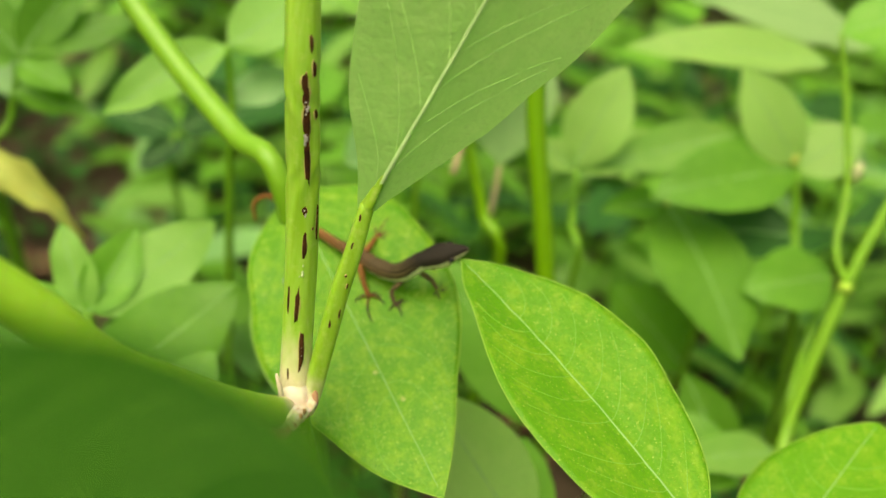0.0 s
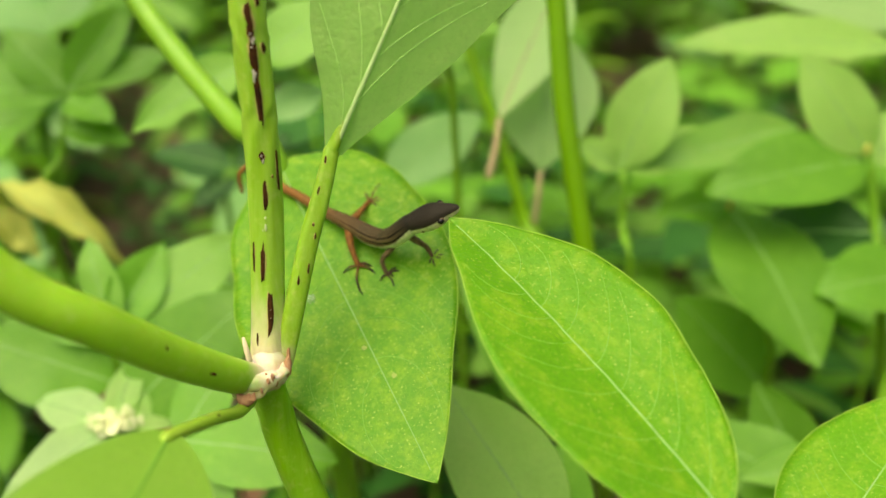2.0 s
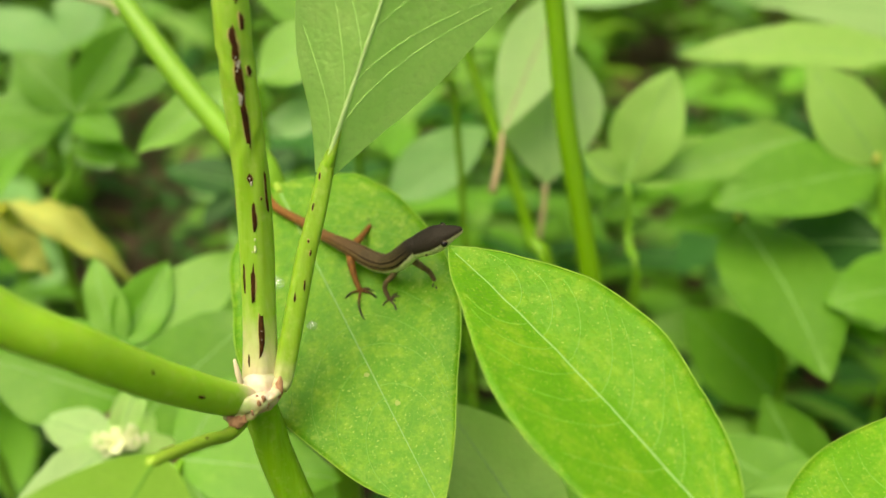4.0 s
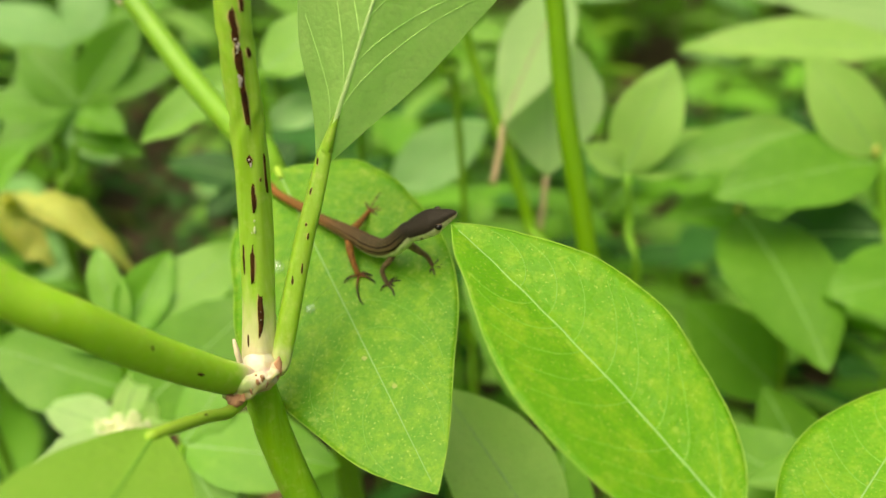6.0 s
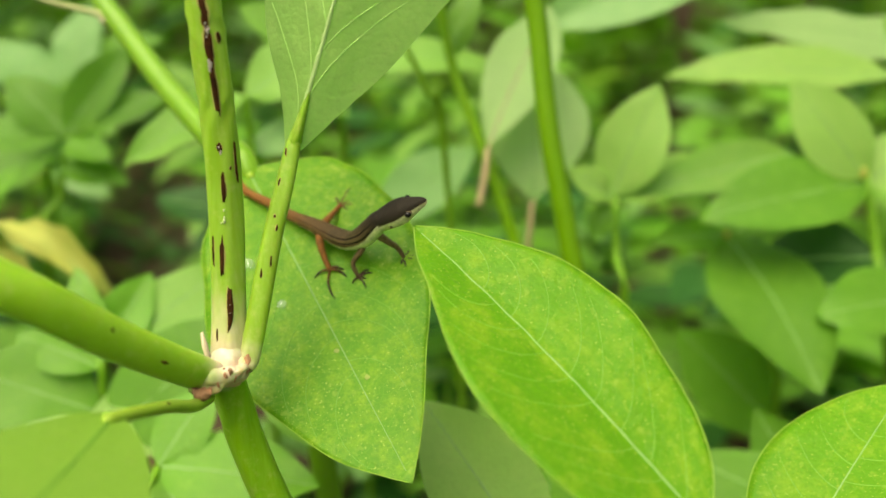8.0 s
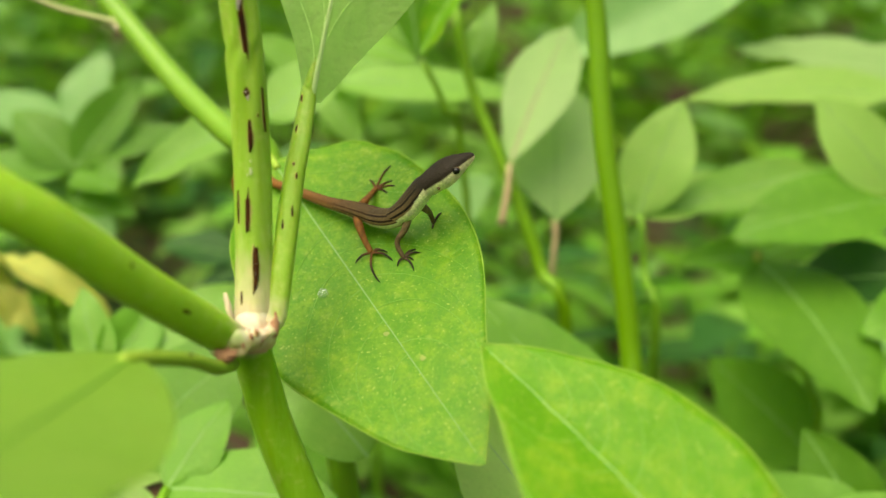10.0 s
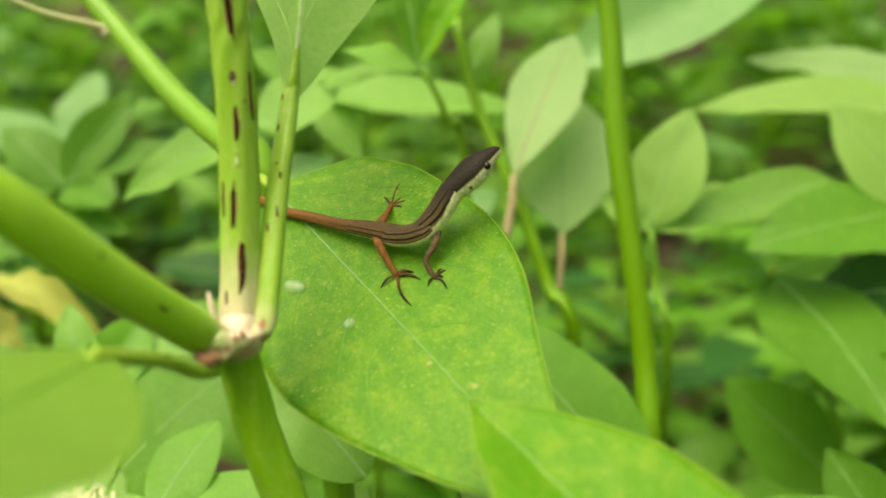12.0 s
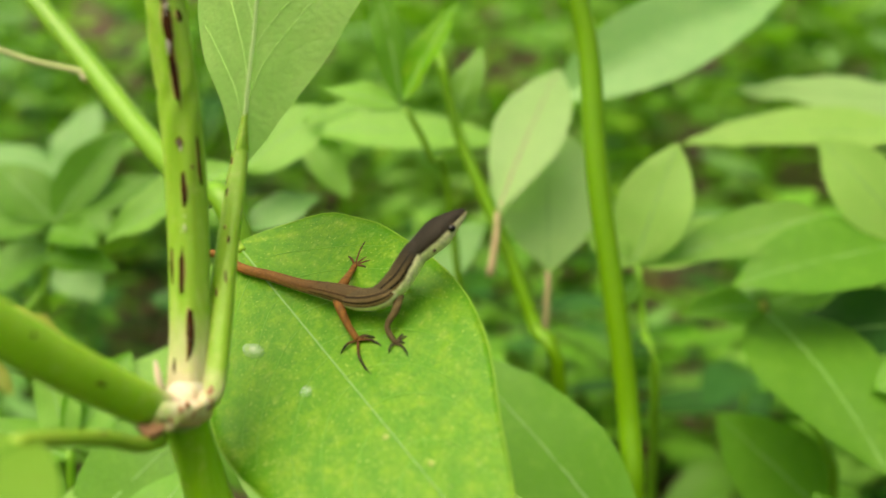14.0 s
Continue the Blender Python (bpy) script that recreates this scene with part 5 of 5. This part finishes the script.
stalk(side_stem, "stem", [(0.2474, 0.3874, 0.4588), (0.2326, 0.3777, 0.4255), (0.2173, 0.3654, 0.387), (0.1981, 0.344, 0.3195), (0.1902, 0.3253, 0.2604), (0.27, 0.52, 0.0)], (0.0022, 0.0026, 0.0030, 0.0032, 0.0033, 0.0035), STEM_BRANCH, 10, 5)
stalk(side_stem, "side_shoot", [(0.2178, 0.3663, 0.3888), (0.2133, 0.377, 0.4034), (0.2191, 0.3937, 0.4301), (0.2165, 0.4139, 0.4674), (0.2098, 0.4255, 0.4981)], (0.0020, 0.0019, 0.0018, 0.0017, 0.0015), STEM_BRANCH, 10, 5)
v, f = blob(side_stem.matrix_basis.inverted() @ Matrix.Translation(Vector((0.2162, 0.364, 0.3884))) @ Matrix.Diagonal((0.0036, 0.0034, 0.0034, 1)), 12, 8, 0.25, 400)
part("node", mesh_of("node", v, f, STEM), side_stem)
v, f = blob(side_stem.matrix_basis.inverted() @ Matrix.Translation(Vector((0.2221, 0.394, 0.4379))) @ Matrix.Diagonal((0.0030, 0.0030, 0.0062, 1)), 12, 8, 0.3, 400)
part("stipule", mesh_of("stipule", v, f, TWIG), side_stem, "cream papery stipule")
hung_leaf(side_stem, (0.2099, 0.4252, 0.4976), (0.2444, 0.4172, 0.5142), 0.03, LEAF_BACK)
hung_leaf(side_stem, (0.2474, 0.3872, 0.4583), (0.2736, 0.3654, 0.4465), 0.04, LEAF_LIGHT)
petiole_owner = bpy.data.objects["weed.004"]
stalk(petiole_owner, "petiole", [(0.0287, 0.4298, 0.4392), (0.0274, 0.4259, 0.427), (0.0243, 0.4229, 0.4116)], (0.0014, 0.0017, 0.0020), PINK, 9, 4, "pinkish petiole")
stalk(petiole_owner, "petiole", [(0.0518, 0.4425, 0.4094), (0.0508, 0.4389, 0.3979), (0.0489, 0.4362, 0.3804)], (0.0014, 0.0015, 0.0016), PINK, 9, 4, "pinkish petiole")
plant("weed", "weed with a yellow-green young top", (0.03, 0.52, 0.0),
      [(-0.0112, 0.4365, 0.4884), (-0.0005, 0.44, 0.4637), (0.0087, 0.4532, 0.4166)], 0.0018, [
          ((-0.0119, 0.4367, 0.4897), (0.0132, 0.4363, 0.5335), 0.0153, LEAF_YOUNG, dict(face=(-0.4, -0.8, 0.4))),
          ((-0.0129, 0.4369, 0.491), (-0.0209, 0.4418, 0.5429), 0.0179, LEAF_BACK, dict(face=(0.4, -0.8, 0.4))),
          ((-0.012, 0.4364, 0.4877), (-0.0463, 0.4238, 0.498), 0.0153, LEAF_LIGHT),
          ((-0.0113, 0.4383, 0.4872), (-0.0616, 0.4519, 0.4865), 0.0157, LEAF_LIGHT)], STEM_BRANCH)
plant("weed", "weed with long pale leaves and a yellow joint", (-0.06, 0.66, 0.0),
      [(-0.0734, 0.5209, 0.4768), (-0.0664, 0.5265, 0.4467), (-0.0528, 0.5308, 0.4072)], 0.0024, [
          ((-0.0728, 0.5209, 0.4768), (0.0415, 0.5233, 0.4699), 0.0280, LEAF_LIGHT, dict(face=(0, -0.7, 0.7))),
          ((-0.0728, 0.5209, 0.4768), (-0.0484, 0.506, 0.4415), 0.0218, LEAF_LIGHT),
          ((-0.0734, 0.5209, 0.4768), (-0.1075, 0.514, 0.5037), 0.0280, LEAF_LIGHT),
          ((-0.0292, 0.4753, 0.3918), (0.0236, 0.4899, 0.4279), 0.0342, LEAF_BLUE, dict(face=(0, -0.8, 0.55)))])
plant("weed", "weed with broad leaves under the lizard's leaf", (0.03, 0.40, 0.0),
      [(0.045, 0.255, 0.327), (0.0499, 0.259, 0.2836)], 0.0026, [
          ((0.0417, 0.2477, 0.3357), (0.0022, 0.2825, 0.3816), 0.0378, LEAF_BRIGHT, dict(face=(-0.1, -0.6, 0.8))),
          ((0.0718, 0.3299, 0.3254), (0.0102, 0.3689, 0.3953), 0.0448, LEAF_MID, dict(face=(0.1, -0.75, 0.65))),
          ((0.0417, 0.2477, 0.3357), (0.0506, 0.3045, 0.3427), 0.0246, LEAF_BACK),
          ((-0.0288, 0.2984, 0.354), (-0.0669, 0.3179, 0.3953), 0.030, LEAF_LIGHT, dict(face=(-0.2, -0.7, 0.7), a=0.6, b=0.8))])
plant("weed", "weed with long pale leaves in pairs", (-0.10, 0.52, 0.0),
      [(-0.0901, 0.44, 0.4646), (-0.0879, 0.4383, 0.4336), (-0.0889, 0.4381, 0.3796)], 0.0022, [
          ((-0.0901, 0.4398, 0.4641), (-0.1437, 0.4105, 0.4369), 0.0254, LEAF_LIGHT, dict(face=(0, -0.7, 0.7))),
          ((-0.0897, 0.4443, 0.4619), (-0.0487, 0.4614, 0.4907), 0.0318, LEAF_LIGHT, dict(face=(0, -0.75, 0.6))),
          ((-0.0889, 0.4442, 0.4349), (-0.0555, 0.4555, 0.4496), 0.0229, LEAF_BLUE)])
plant("weed", "weed with a rosette of mid-green leaves", (-0.22, 0.62, 0.0),
      [(-0.2034, 0.4928, 0.4351), (-0.2107, 0.4896, 0.4004), (-0.2222, 0.489, 0.3457)], 0.0022, [
          ((-0.2034, 0.4928, 0.4351), (-0.1698, 0.5124, 0.4835), 0.0264, LEAF_MID, dict(face=(0.2, -0.8, 0.5))),
          ((-0.2019, 0.4934, 0.4365), (-0.1437, 0.5019, 0.4576), 0.0264, LEAF_BACK),
          ((-0.2034, 0.4928, 0.4351), (-0.2392, 0.5062, 0.4683), 0.0296, LEAF_MID),
          ((-0.2065, 0.4858, 0.4178), (-0.1643, 0.4729, 0.4125), 0.0202, LEAF_MID),
          ((-0.2034, 0.4928, 0.4351), (-0.2603, 0.483, 0.4374), 0.0311, LEAF_MID),
          ((-0.205, 0.4916, 0.4322), (-0.1714, 0.4675, 0.4258), 0.0213, LEAF_BACK)])
plant("weed", "weed with pale blue-green leaves further back", (-0.30, 0.80, 0.0),
      [(-0.26, 0.627, 0.4469), (-0.2703, 0.6293, 0.3992), (-0.2808, 0.629, 0.345)], 0.0024, [
          ((-0.26, 0.627, 0.4469), (-0.3225, 0.6152, 0.4709), 0.0455, LEAF_BLUE), ((-0.26, 0.627, 0.4469), (-0.2926, 0.5949, 0.4208), 0.0379, LEAF_MID), ((-0.258, 0.627, 0.4469), (-0.1894, 0.629, 0.4784), 0.0361, LEAF_MID),
          ((-0.26, 0.627, 0.4469), (-0.2407, 0.6487, 0.5005), 0.0386, LEAF_BLUE), ((-0.2607, 0.6212, 0.4325), (-0.2161, 0.5928, 0.4156), 0.0323, LEAF_MID), ((-0.2657, 0.621, 0.4052), (-0.3127, 0.5884, 0.3781), 0.0424, LEAF_MID),
          ((-0.2657, 0.6195, 0.4016), (-0.2291, 0.5966, 0.3718), 0.0347, LEAF_BLUE)])
plant("weed", "green weed low in the shade, its leaf colour darkened for it", (-0.12, 0.72, 0.0),
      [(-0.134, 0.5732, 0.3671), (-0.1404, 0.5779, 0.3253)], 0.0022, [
          ((-0.134, 0.5725, 0.3654), (-0.1889, 0.5774, 0.3775), 0.0299, LEAF_GAP_SHADE), ((-0.134, 0.5725, 0.3654), (-0.0985, 0.5816, 0.3879), 0.0299, LEAF_GAP_SHADE),
          ((-0.134, 0.5718, 0.3637), (-0.1566, 0.5446, 0.3498), 0.0224, LEAF_GAP_SHADE)])
plant("weed", "weed with drooping withered yellow leaves", (-0.30, 0.55, 0.0),
      [(-0.2507, 0.47, 0.392), (-0.2625, 0.4625, 0.3601), (-0.2741, 0.4516, 0.3063)], 0.0024, [
          ((-0.2507, 0.4694, 0.3906), (-0.1652, 0.4466, 0.3528), 0.0189, LEAF_YELLOW, dict(bend=0.16, fold=0.6, tip_drop=0.0, wave=0.012)),
          ((-0.2507, 0.4689, 0.3891), (-0.2137, 0.448, 0.3562), 0.0213, LEAF_YELLOW, dict(bend=0.08, fold=0.4, wave=0.012)),
          ((-0.2507, 0.4694, 0.3906), (-0.2268, 0.4761, 0.4204), 0.0213, LEAF_BACK)])
plant("weed", "weed with pale yellow-green leaves", (-0.14, 0.46, 0.0),
      [(-0.1416, 0.3556, 0.3623), (-0.1426, 0.3535, 0.3304), (-0.1421, 0.3484, 0.2912)], 0.0022, [
          ((-0.1416, 0.3556, 0.3623), (-0.1558, 0.3705, 0.3992), 0.0212, LEAF_LIGHT, dict(face=(-0.2, -0.8, 0.5))),
          ((-0.1416, 0.3556, 0.3623), (-0.1235, 0.3793, 0.3943), 0.0236, LEAF_BACK, dict(face=(0.2, -0.8, 0.5))),
          ((-0.1391, 0.3556, 0.3623), (-0.0899, 0.3905, 0.3953), 0.0332, LEAF_LIGHT, dict(face=(0.1, -0.7, 0.7))),
          ((-0.1391, 0.3476, 0.3427), (-0.0877, 0.3697, 0.3706), 0.0306, LEAF_BACK),
          ((-0.1416, 0.3467, 0.3404), (-0.1975, 0.3453, 0.3636), 0.0423, LEAF_BACK, dict(face=(0, -0.65, 0.75))),
          ((-0.1416, 0.3542, 0.3589), (-0.1802, 0.3598, 0.3727), 0.0224, LEAF_BACK)])
plant("weed", "weed with broad blue-green leaves", (-0.06, 0.42, 0.0),
      [(-0.1017, 0.3036, 0.3406), (-0.1034, 0.2991, 0.3028)], 0.0024, [
          ((-0.1017, 0.3036, 0.3406), (-0.0379, 0.2928, 0.3404), 0.0336, LEAF_BACK, dict(face=(0, -0.6, 0.8))),
          ((-0.1017, 0.3036, 0.3406), (-0.0838, 0.325, 0.3668), 0.0246, LEAF_BACK),
          ((-0.1017, 0.3028, 0.3385), (-0.077, 0.2741, 0.3209), 0.0240, LEAF_BACK),
          ((-0.1316, 0.3299, 0.3364), (-0.0763, 0.3494, 0.3853), 0.044, LEAF_BACK, dict(face=(0.1, -0.7, 0.7)))])


def flowering_top():
    foot = (-0.13, 0.42, 0.0)
    root = thing("flowering_weed", pose(*foot), "weed top with a cream flower head among pale leaves", "plant")
    c = (-0.1334, 0.3185, 0.3373)
    stalk(root, "stem", [c, down(c, 0.15, (0.01, 0.02)), foot], (0.002, 0.0025, 0.003), STEM_BRANCH, 9, 5)
    for i, (t, w, k) in enumerate((((-0.1577, 0.2978, 0.3261), 62, 1.5), ((-0.1375, 0.2948, 0.3188), 55, 1.25), ((-0.1045, 0.3069, 0.322), 58, 1.1), ((-0.1065, 0.3344, 0.3366), 60, 1.3), ((-0.1296, 0.3408, 0.3524), 50, 1.2), ((-0.1593, 0.3258, 0.3421), 60, 1.4))):
        tip = Vector(c).lerp(Vector(t), k)
        hung_leaf(root, c, tuple(tip), w * k * 0.375 / 1600, LEAF_FROST if i in (0, 5) else LEAF_PALE, seed=i * 2.1)
    # cream bracts round the head, then the florets
    for i in range(9):
        way = Vector((math.cos(0.7 * i + 0.2), math.sin(0.7 * i + 0.2), 0.25 + 0.2 * math.sin(3.0 * i)))
        hung_leaf(root, c, tuple(Vector(c) + way * (0.011 + 0.004 * math.sin(2.0 * i))), 0.0055, CREAM, face=(0, -0.3, 0.95), seed=i * 1.3, label="cream bract")
    rnd = random.Random(2)
    for i in range(70):
        p = Vector(c) + Vector((rnd.gauss(0, 0.0038), rnd.gauss(0, 0.0036), rnd.uniform(0.0, 0.005)))
        lean = Matrix.Rotation(rnd.uniform(-0.9, 0.9), 4, "X") @ Matrix.Rotation(rnd.uniform(-0.9, 0.9), 4, "Y")
        v, f = blob(root.matrix_basis.inverted() @ Matrix.Translation(p) @ lean @ Matrix.Diagonal((0.0007, 0.0007, 0.0030, 1)), 8, 6, 0.3, 600)
        part("floret", mesh_of("floret", v, f, CREAM), root)


flowering_top()


def near_leaf():
    """A dark leaf close before the lens at the start; its shade is in the colour."""
    foot = (-0.16, 0.06, 0.0)
    root = thing("near_weed", pose(*foot), "green leaf on a weed close to the lens, shade in its dark colour", "plant")
    b, t = (-0.0886, 0.0539, 0.5377), (-0.0357, 0.0419, 0.5476)
    stalk(root, "stem", [b, (-0.12, 0.06, 0.45), (-0.15, 0.06, 0.2), foot], (0.0012, 0.002, 0.003, 0.0035), STEM_DARK, 10, 6)
    hung_leaf(root, b, t, 0.031, LEAF_NEAR_SHADE, face=(0.0, -0.55, 0.84), bend=0.02, tip_drop=0.0, fold=0.03, near=True, a=0.6, b=0.7)


near_leaf()


# ------------------------------------------------------------------ undergrowth further off
def weed_kind(kind, h, count, mats, rnd, reach=(0.07, 0.12), widths=(0.028, 0.046)):
    root = thing("undergrowth_weed", pose(0, 0, 0), "leafy green weed of the undergrowth", "plant", "undergrowth weeds")
    stalk(root, "stem", [(0, 0, h), (0.012, 0.004, h * 0.6), (-0.006, 0.004, h * 0.3), (0, 0, -0.03)], (0.0016, 0.0022, 0.0026, 0.003), STEM_DARK, 8, 3)
    for i in range(count):
        z = h * (1 - 0.85 * i / count)
        ang = i * 2.4 + kind
        r = rnd.uniform(*reach)
        base = Vector((0.004 * math.cos(ang), 0.004 * math.sin(ang), z))
        tip = (r * math.cos(ang), r * math.sin(ang), z + rnd.uniform(-0.04, 0.05))
        m, length = frame_from(base, tip, (0.25 * math.cos(ang + 1), 0.25 * math.sin(ang + 1), 1))
        w = rnd.uniform(*widths) / 2
        bl = Blade(length, w, w, 0.75, 0.95, rnd.uniform(0.05, 0.25), rnd.uniform(0, 0.08), rnd.uniform(0, 0.2), 0.002, kind * 20 + i)
        part("leaf", bl.mesh("leaf", mats[i % len(mats)], 10, 6), root, "", m)
    return root


def scatter(rnd, count, ys, room, spread):
    places = []
    for _ in range(count * 40):
        y = rnd.uniform(*ys)
        x = rnd.uniform(-spread[0] - spread[1] * y, spread[0] + spread[1] * y)
        if abs(x + 0.34 * y) < 0.11 and y < 1.8 or abs(x - 0.23 * y) < 0.05 and y < 1.9:
            continue
        if all((x - a) ** 2 + (y - b) ** 2 > room ** 2 for a, b in places):
            places.append((x, y))
        if len(places) == count:
            break
    return places


def undergrowth():
    rnd = random.Random(11)
    # some leaves carry the shadow between plants in their colour
    low = [weed_kind(k, h, 14, mats, rnd) for k, (h, mats) in enumerate(((0.24, (LEAF_BACK, LEAF_LIGHT)), (0.32, (LEAF_BACK, LEAF_GAP_SHADE)), (0.27, (LEAF_GAP_SHADE, LEAF_BACK)), (0.24, (LEAF_BLUE, LEAF_BACK)), (0.36, (LEAF_BACK, LEAF_LIGHT, LEAF_GAP_SHADE))))]
    high = [weed_kind(k + 7, h, 22, mats, rnd, (0.09, 0.15), (0.035, 0.06)) for k, (h, mats) in enumerate(((0.62, (LEAF_BACK, LEAF_LIGHT)), (0.80, (LEAF_BACK, LEAF_GAP_SHADE)), (0.72, (LEAF_BACK, LEAF_BLUE, LEAF_GAP_SHADE)), (0.95, (LEAF_BACK, LEAF_LIGHT))))]
    for kinds, spots in ((low, scatter(rnd, 120, (0.60, 1.6), 0.085, (0.25, 0.5))), (high, scatter(rnd, 110, (1.35, 3.4), 0.17, (0.4, 0.6)))):
        for i, (x, y) in enumerate(spots):
            m = pose(x, y, 0.0, rnd.uniform(-10, 10), rnd.uniform(-10, 10), rnd.uniform(0, 360))
            if i >= len(kinds) and y > 1.2 and (abs(x - 0.22 * y) < 0.05 + 0.025 * y or abs(x - 0.40 * y) < 0.02 + 0.02 * y):
                continue
            if i < len(kinds):
                kinds[i].matrix_basis = m
            else:
                copy_thing(kinds[i % len(kinds)], m)


undergrowth()


def ground_cover():
    """Small leaves of low creeping plants over the soil, shade in their dark green."""
    rnd = random.Random(9)
    verts, faces = [], []
    for k in range(15000):
        y = rnd.uniform(0.3, 2.6)
        x = rnd.uniform(-0.3 - 0.55 * y, 0.3 + 0.55 * y)
        if k > 5200:
            x, y = rnd.uniform(-3.2, 3.2), rnd.uniform(-3.2, 3.2)
            if y > 0.3 and abs(x) < 0.3 + 0.55 * y:
                continue
        if noise.noise(Vector((x * 3, y * 3, 8))) < -0.12:
            continue
        z = rnd.uniform(0.01, 0.09)
        bl = Blade(rnd.uniform(0.02, 0.045), 0.009, 0.009, 0.7, 0.9, rnd.uniform(0, 0.3), 0.05, 0, 0)
        m = pose(x, y, z, rnd.uniform(-35, 35), rnd.uniform(-35, 35), rnd.uniform(0, 360))
        o = len(verts)
        for i in range(5):
            for v in (-1, 0, 1):
                verts.append(m @ bl.at(i / 4, v))
        for i in range(4):
            for k in range(2):
                a = o + i * 3 + k
                faces.append((a, a + 1, a + 4, a + 3))
    tagged(new("ground_cover", mesh_of("ground_cover", verts, faces, LEAF_GAP_SHADE)), "low creeping plants over the soil, green darkened for shade", "ground cover", kind="stuff")


ground_cover()


def thicket():
    """The dense green far behind, leaf by leaf."""
    rnd = random.Random(21)
    verts, faces = [], []
    for k in range(24000):
        y = rnd.uniform(2.6, 5.0)
        x, z = rnd.uniform(-1 - 0.7 * y, 1 + 0.7 * y), rnd.uniform(0.02, 0.35 + 0.38 * (y - 1.6))
        if k > 13000:
            far, turn = rnd.uniform(0.55, 5.2), rnd.uniform(0, 2 * math.pi)
            x, y = far * math.cos(turn), 0.3 + far * math.sin(turn)
            z = rnd.uniform(0.02, 0.12 + 0.12 * far)
            if y > 0.0 and abs(x) < 0.5 + 0.65 * y:
                continue
        if y > 2.6 and abs(x) < 0.65 * y and noise.noise(Vector((9 * x / y, 15 * (z - 0.5) / y, 3))) > 0.12:
            continue
        w = rnd.uniform(0.02, 0.035)
        bl = Blade(rnd.uniform(0.09, 0.16), w, w, 0.75, 0.95, rnd.uniform(0, 0.3), rnd.uniform(0, 0.1), 0, 0)
        m = pose(x, y, z, rnd.uniform(-45, 45), rnd.uniform(-45, 45), rnd.uniform(0, 360))
        o = len(verts)
        for i in range(6):
            for v in (-1, 0, 1):
                verts.append(m @ bl.at(i / 5, v))
        for i in range(5):
            for k in range(2):
                a = o + i * 3 + k
                faces.append((a, a + 1, a + 4, a + 3))
    tagged(new("thicket", mesh_of("thicket", verts, faces, LEAF_MID)), "dense green thicket of leaves all round", "thicket", kind="stuff")


thicket()


# ------------------------------------------------------------------ what moves
SWAY_ROWS = [(0, 16.0, 1.0, 5.1), (1.5, 9.3, 5.4, 13.0), (3, 7.3, 3.0, 6.2), (6.5, -0.1, 0.1, 0.0), (9, 0.7, -2.7, -2.0), (11.5, -7.4, -10.5, -6.5), (12.5, -7.2, -12.0, -8.1), (14, -9.1, -12.8, -6.5)]


def motions():
    walk(perch, [(t, pose(*p)) for t, *p in PERCH_ROWS])
    for ob, off in drops:
        walk(ob, [(t, pose(*p) @ off) for t, *p in PERCH_ROWS])
    walk(lizard_root, [(t, pose(*p) @ LIZARD_AT) for t, *p in PERCH_ROWS])
    walk(lizard_fore, [(t, pose(*p)) for t, *p in FORE_ROWS])
    walk(lizard_waist, [(t, pose(*p)) for t, *p in WAIST_ROWS])
    for leg, rows in lizard_arms:
        walk(leg, [(t, pose(*p)) for t, *p in rows])
    walk(fly_root, [(t, pose(*p, 0, 0, -12)) for t, *p in FLY_ROWS])
    walk(stalk_root, [(t, pose(*p)) for t, *p in STALK_ROWS])
    hinge, rest = Matrix.Translation(sway_joint), upright_leaf.matrix_basis.copy()
    for ob, m in ((swaying_petiole, Matrix.Identity(4)), (upright_leaf, rest)):
        walk(ob, [(t, hinge @ Matrix.Rotation(radians(Vector(turn).length), 4, Vector(turn)) @ hinge.inverted() @ m) for t, *turn in SWAY_ROWS])
    base, mid = tall.matrix_basis.copy(), Matrix.Translation((0.0678, 0.3764, 0.3872))
    walk(tall, [(t, mid @ pose(0.0016 * a, 0, 0, 0, a, 0) @ mid.inverted() @ base) for t, a in ((0, 0), (8.5, 0), (9.0, 1.5), (11.5, 5), (14, 5))])


motions()
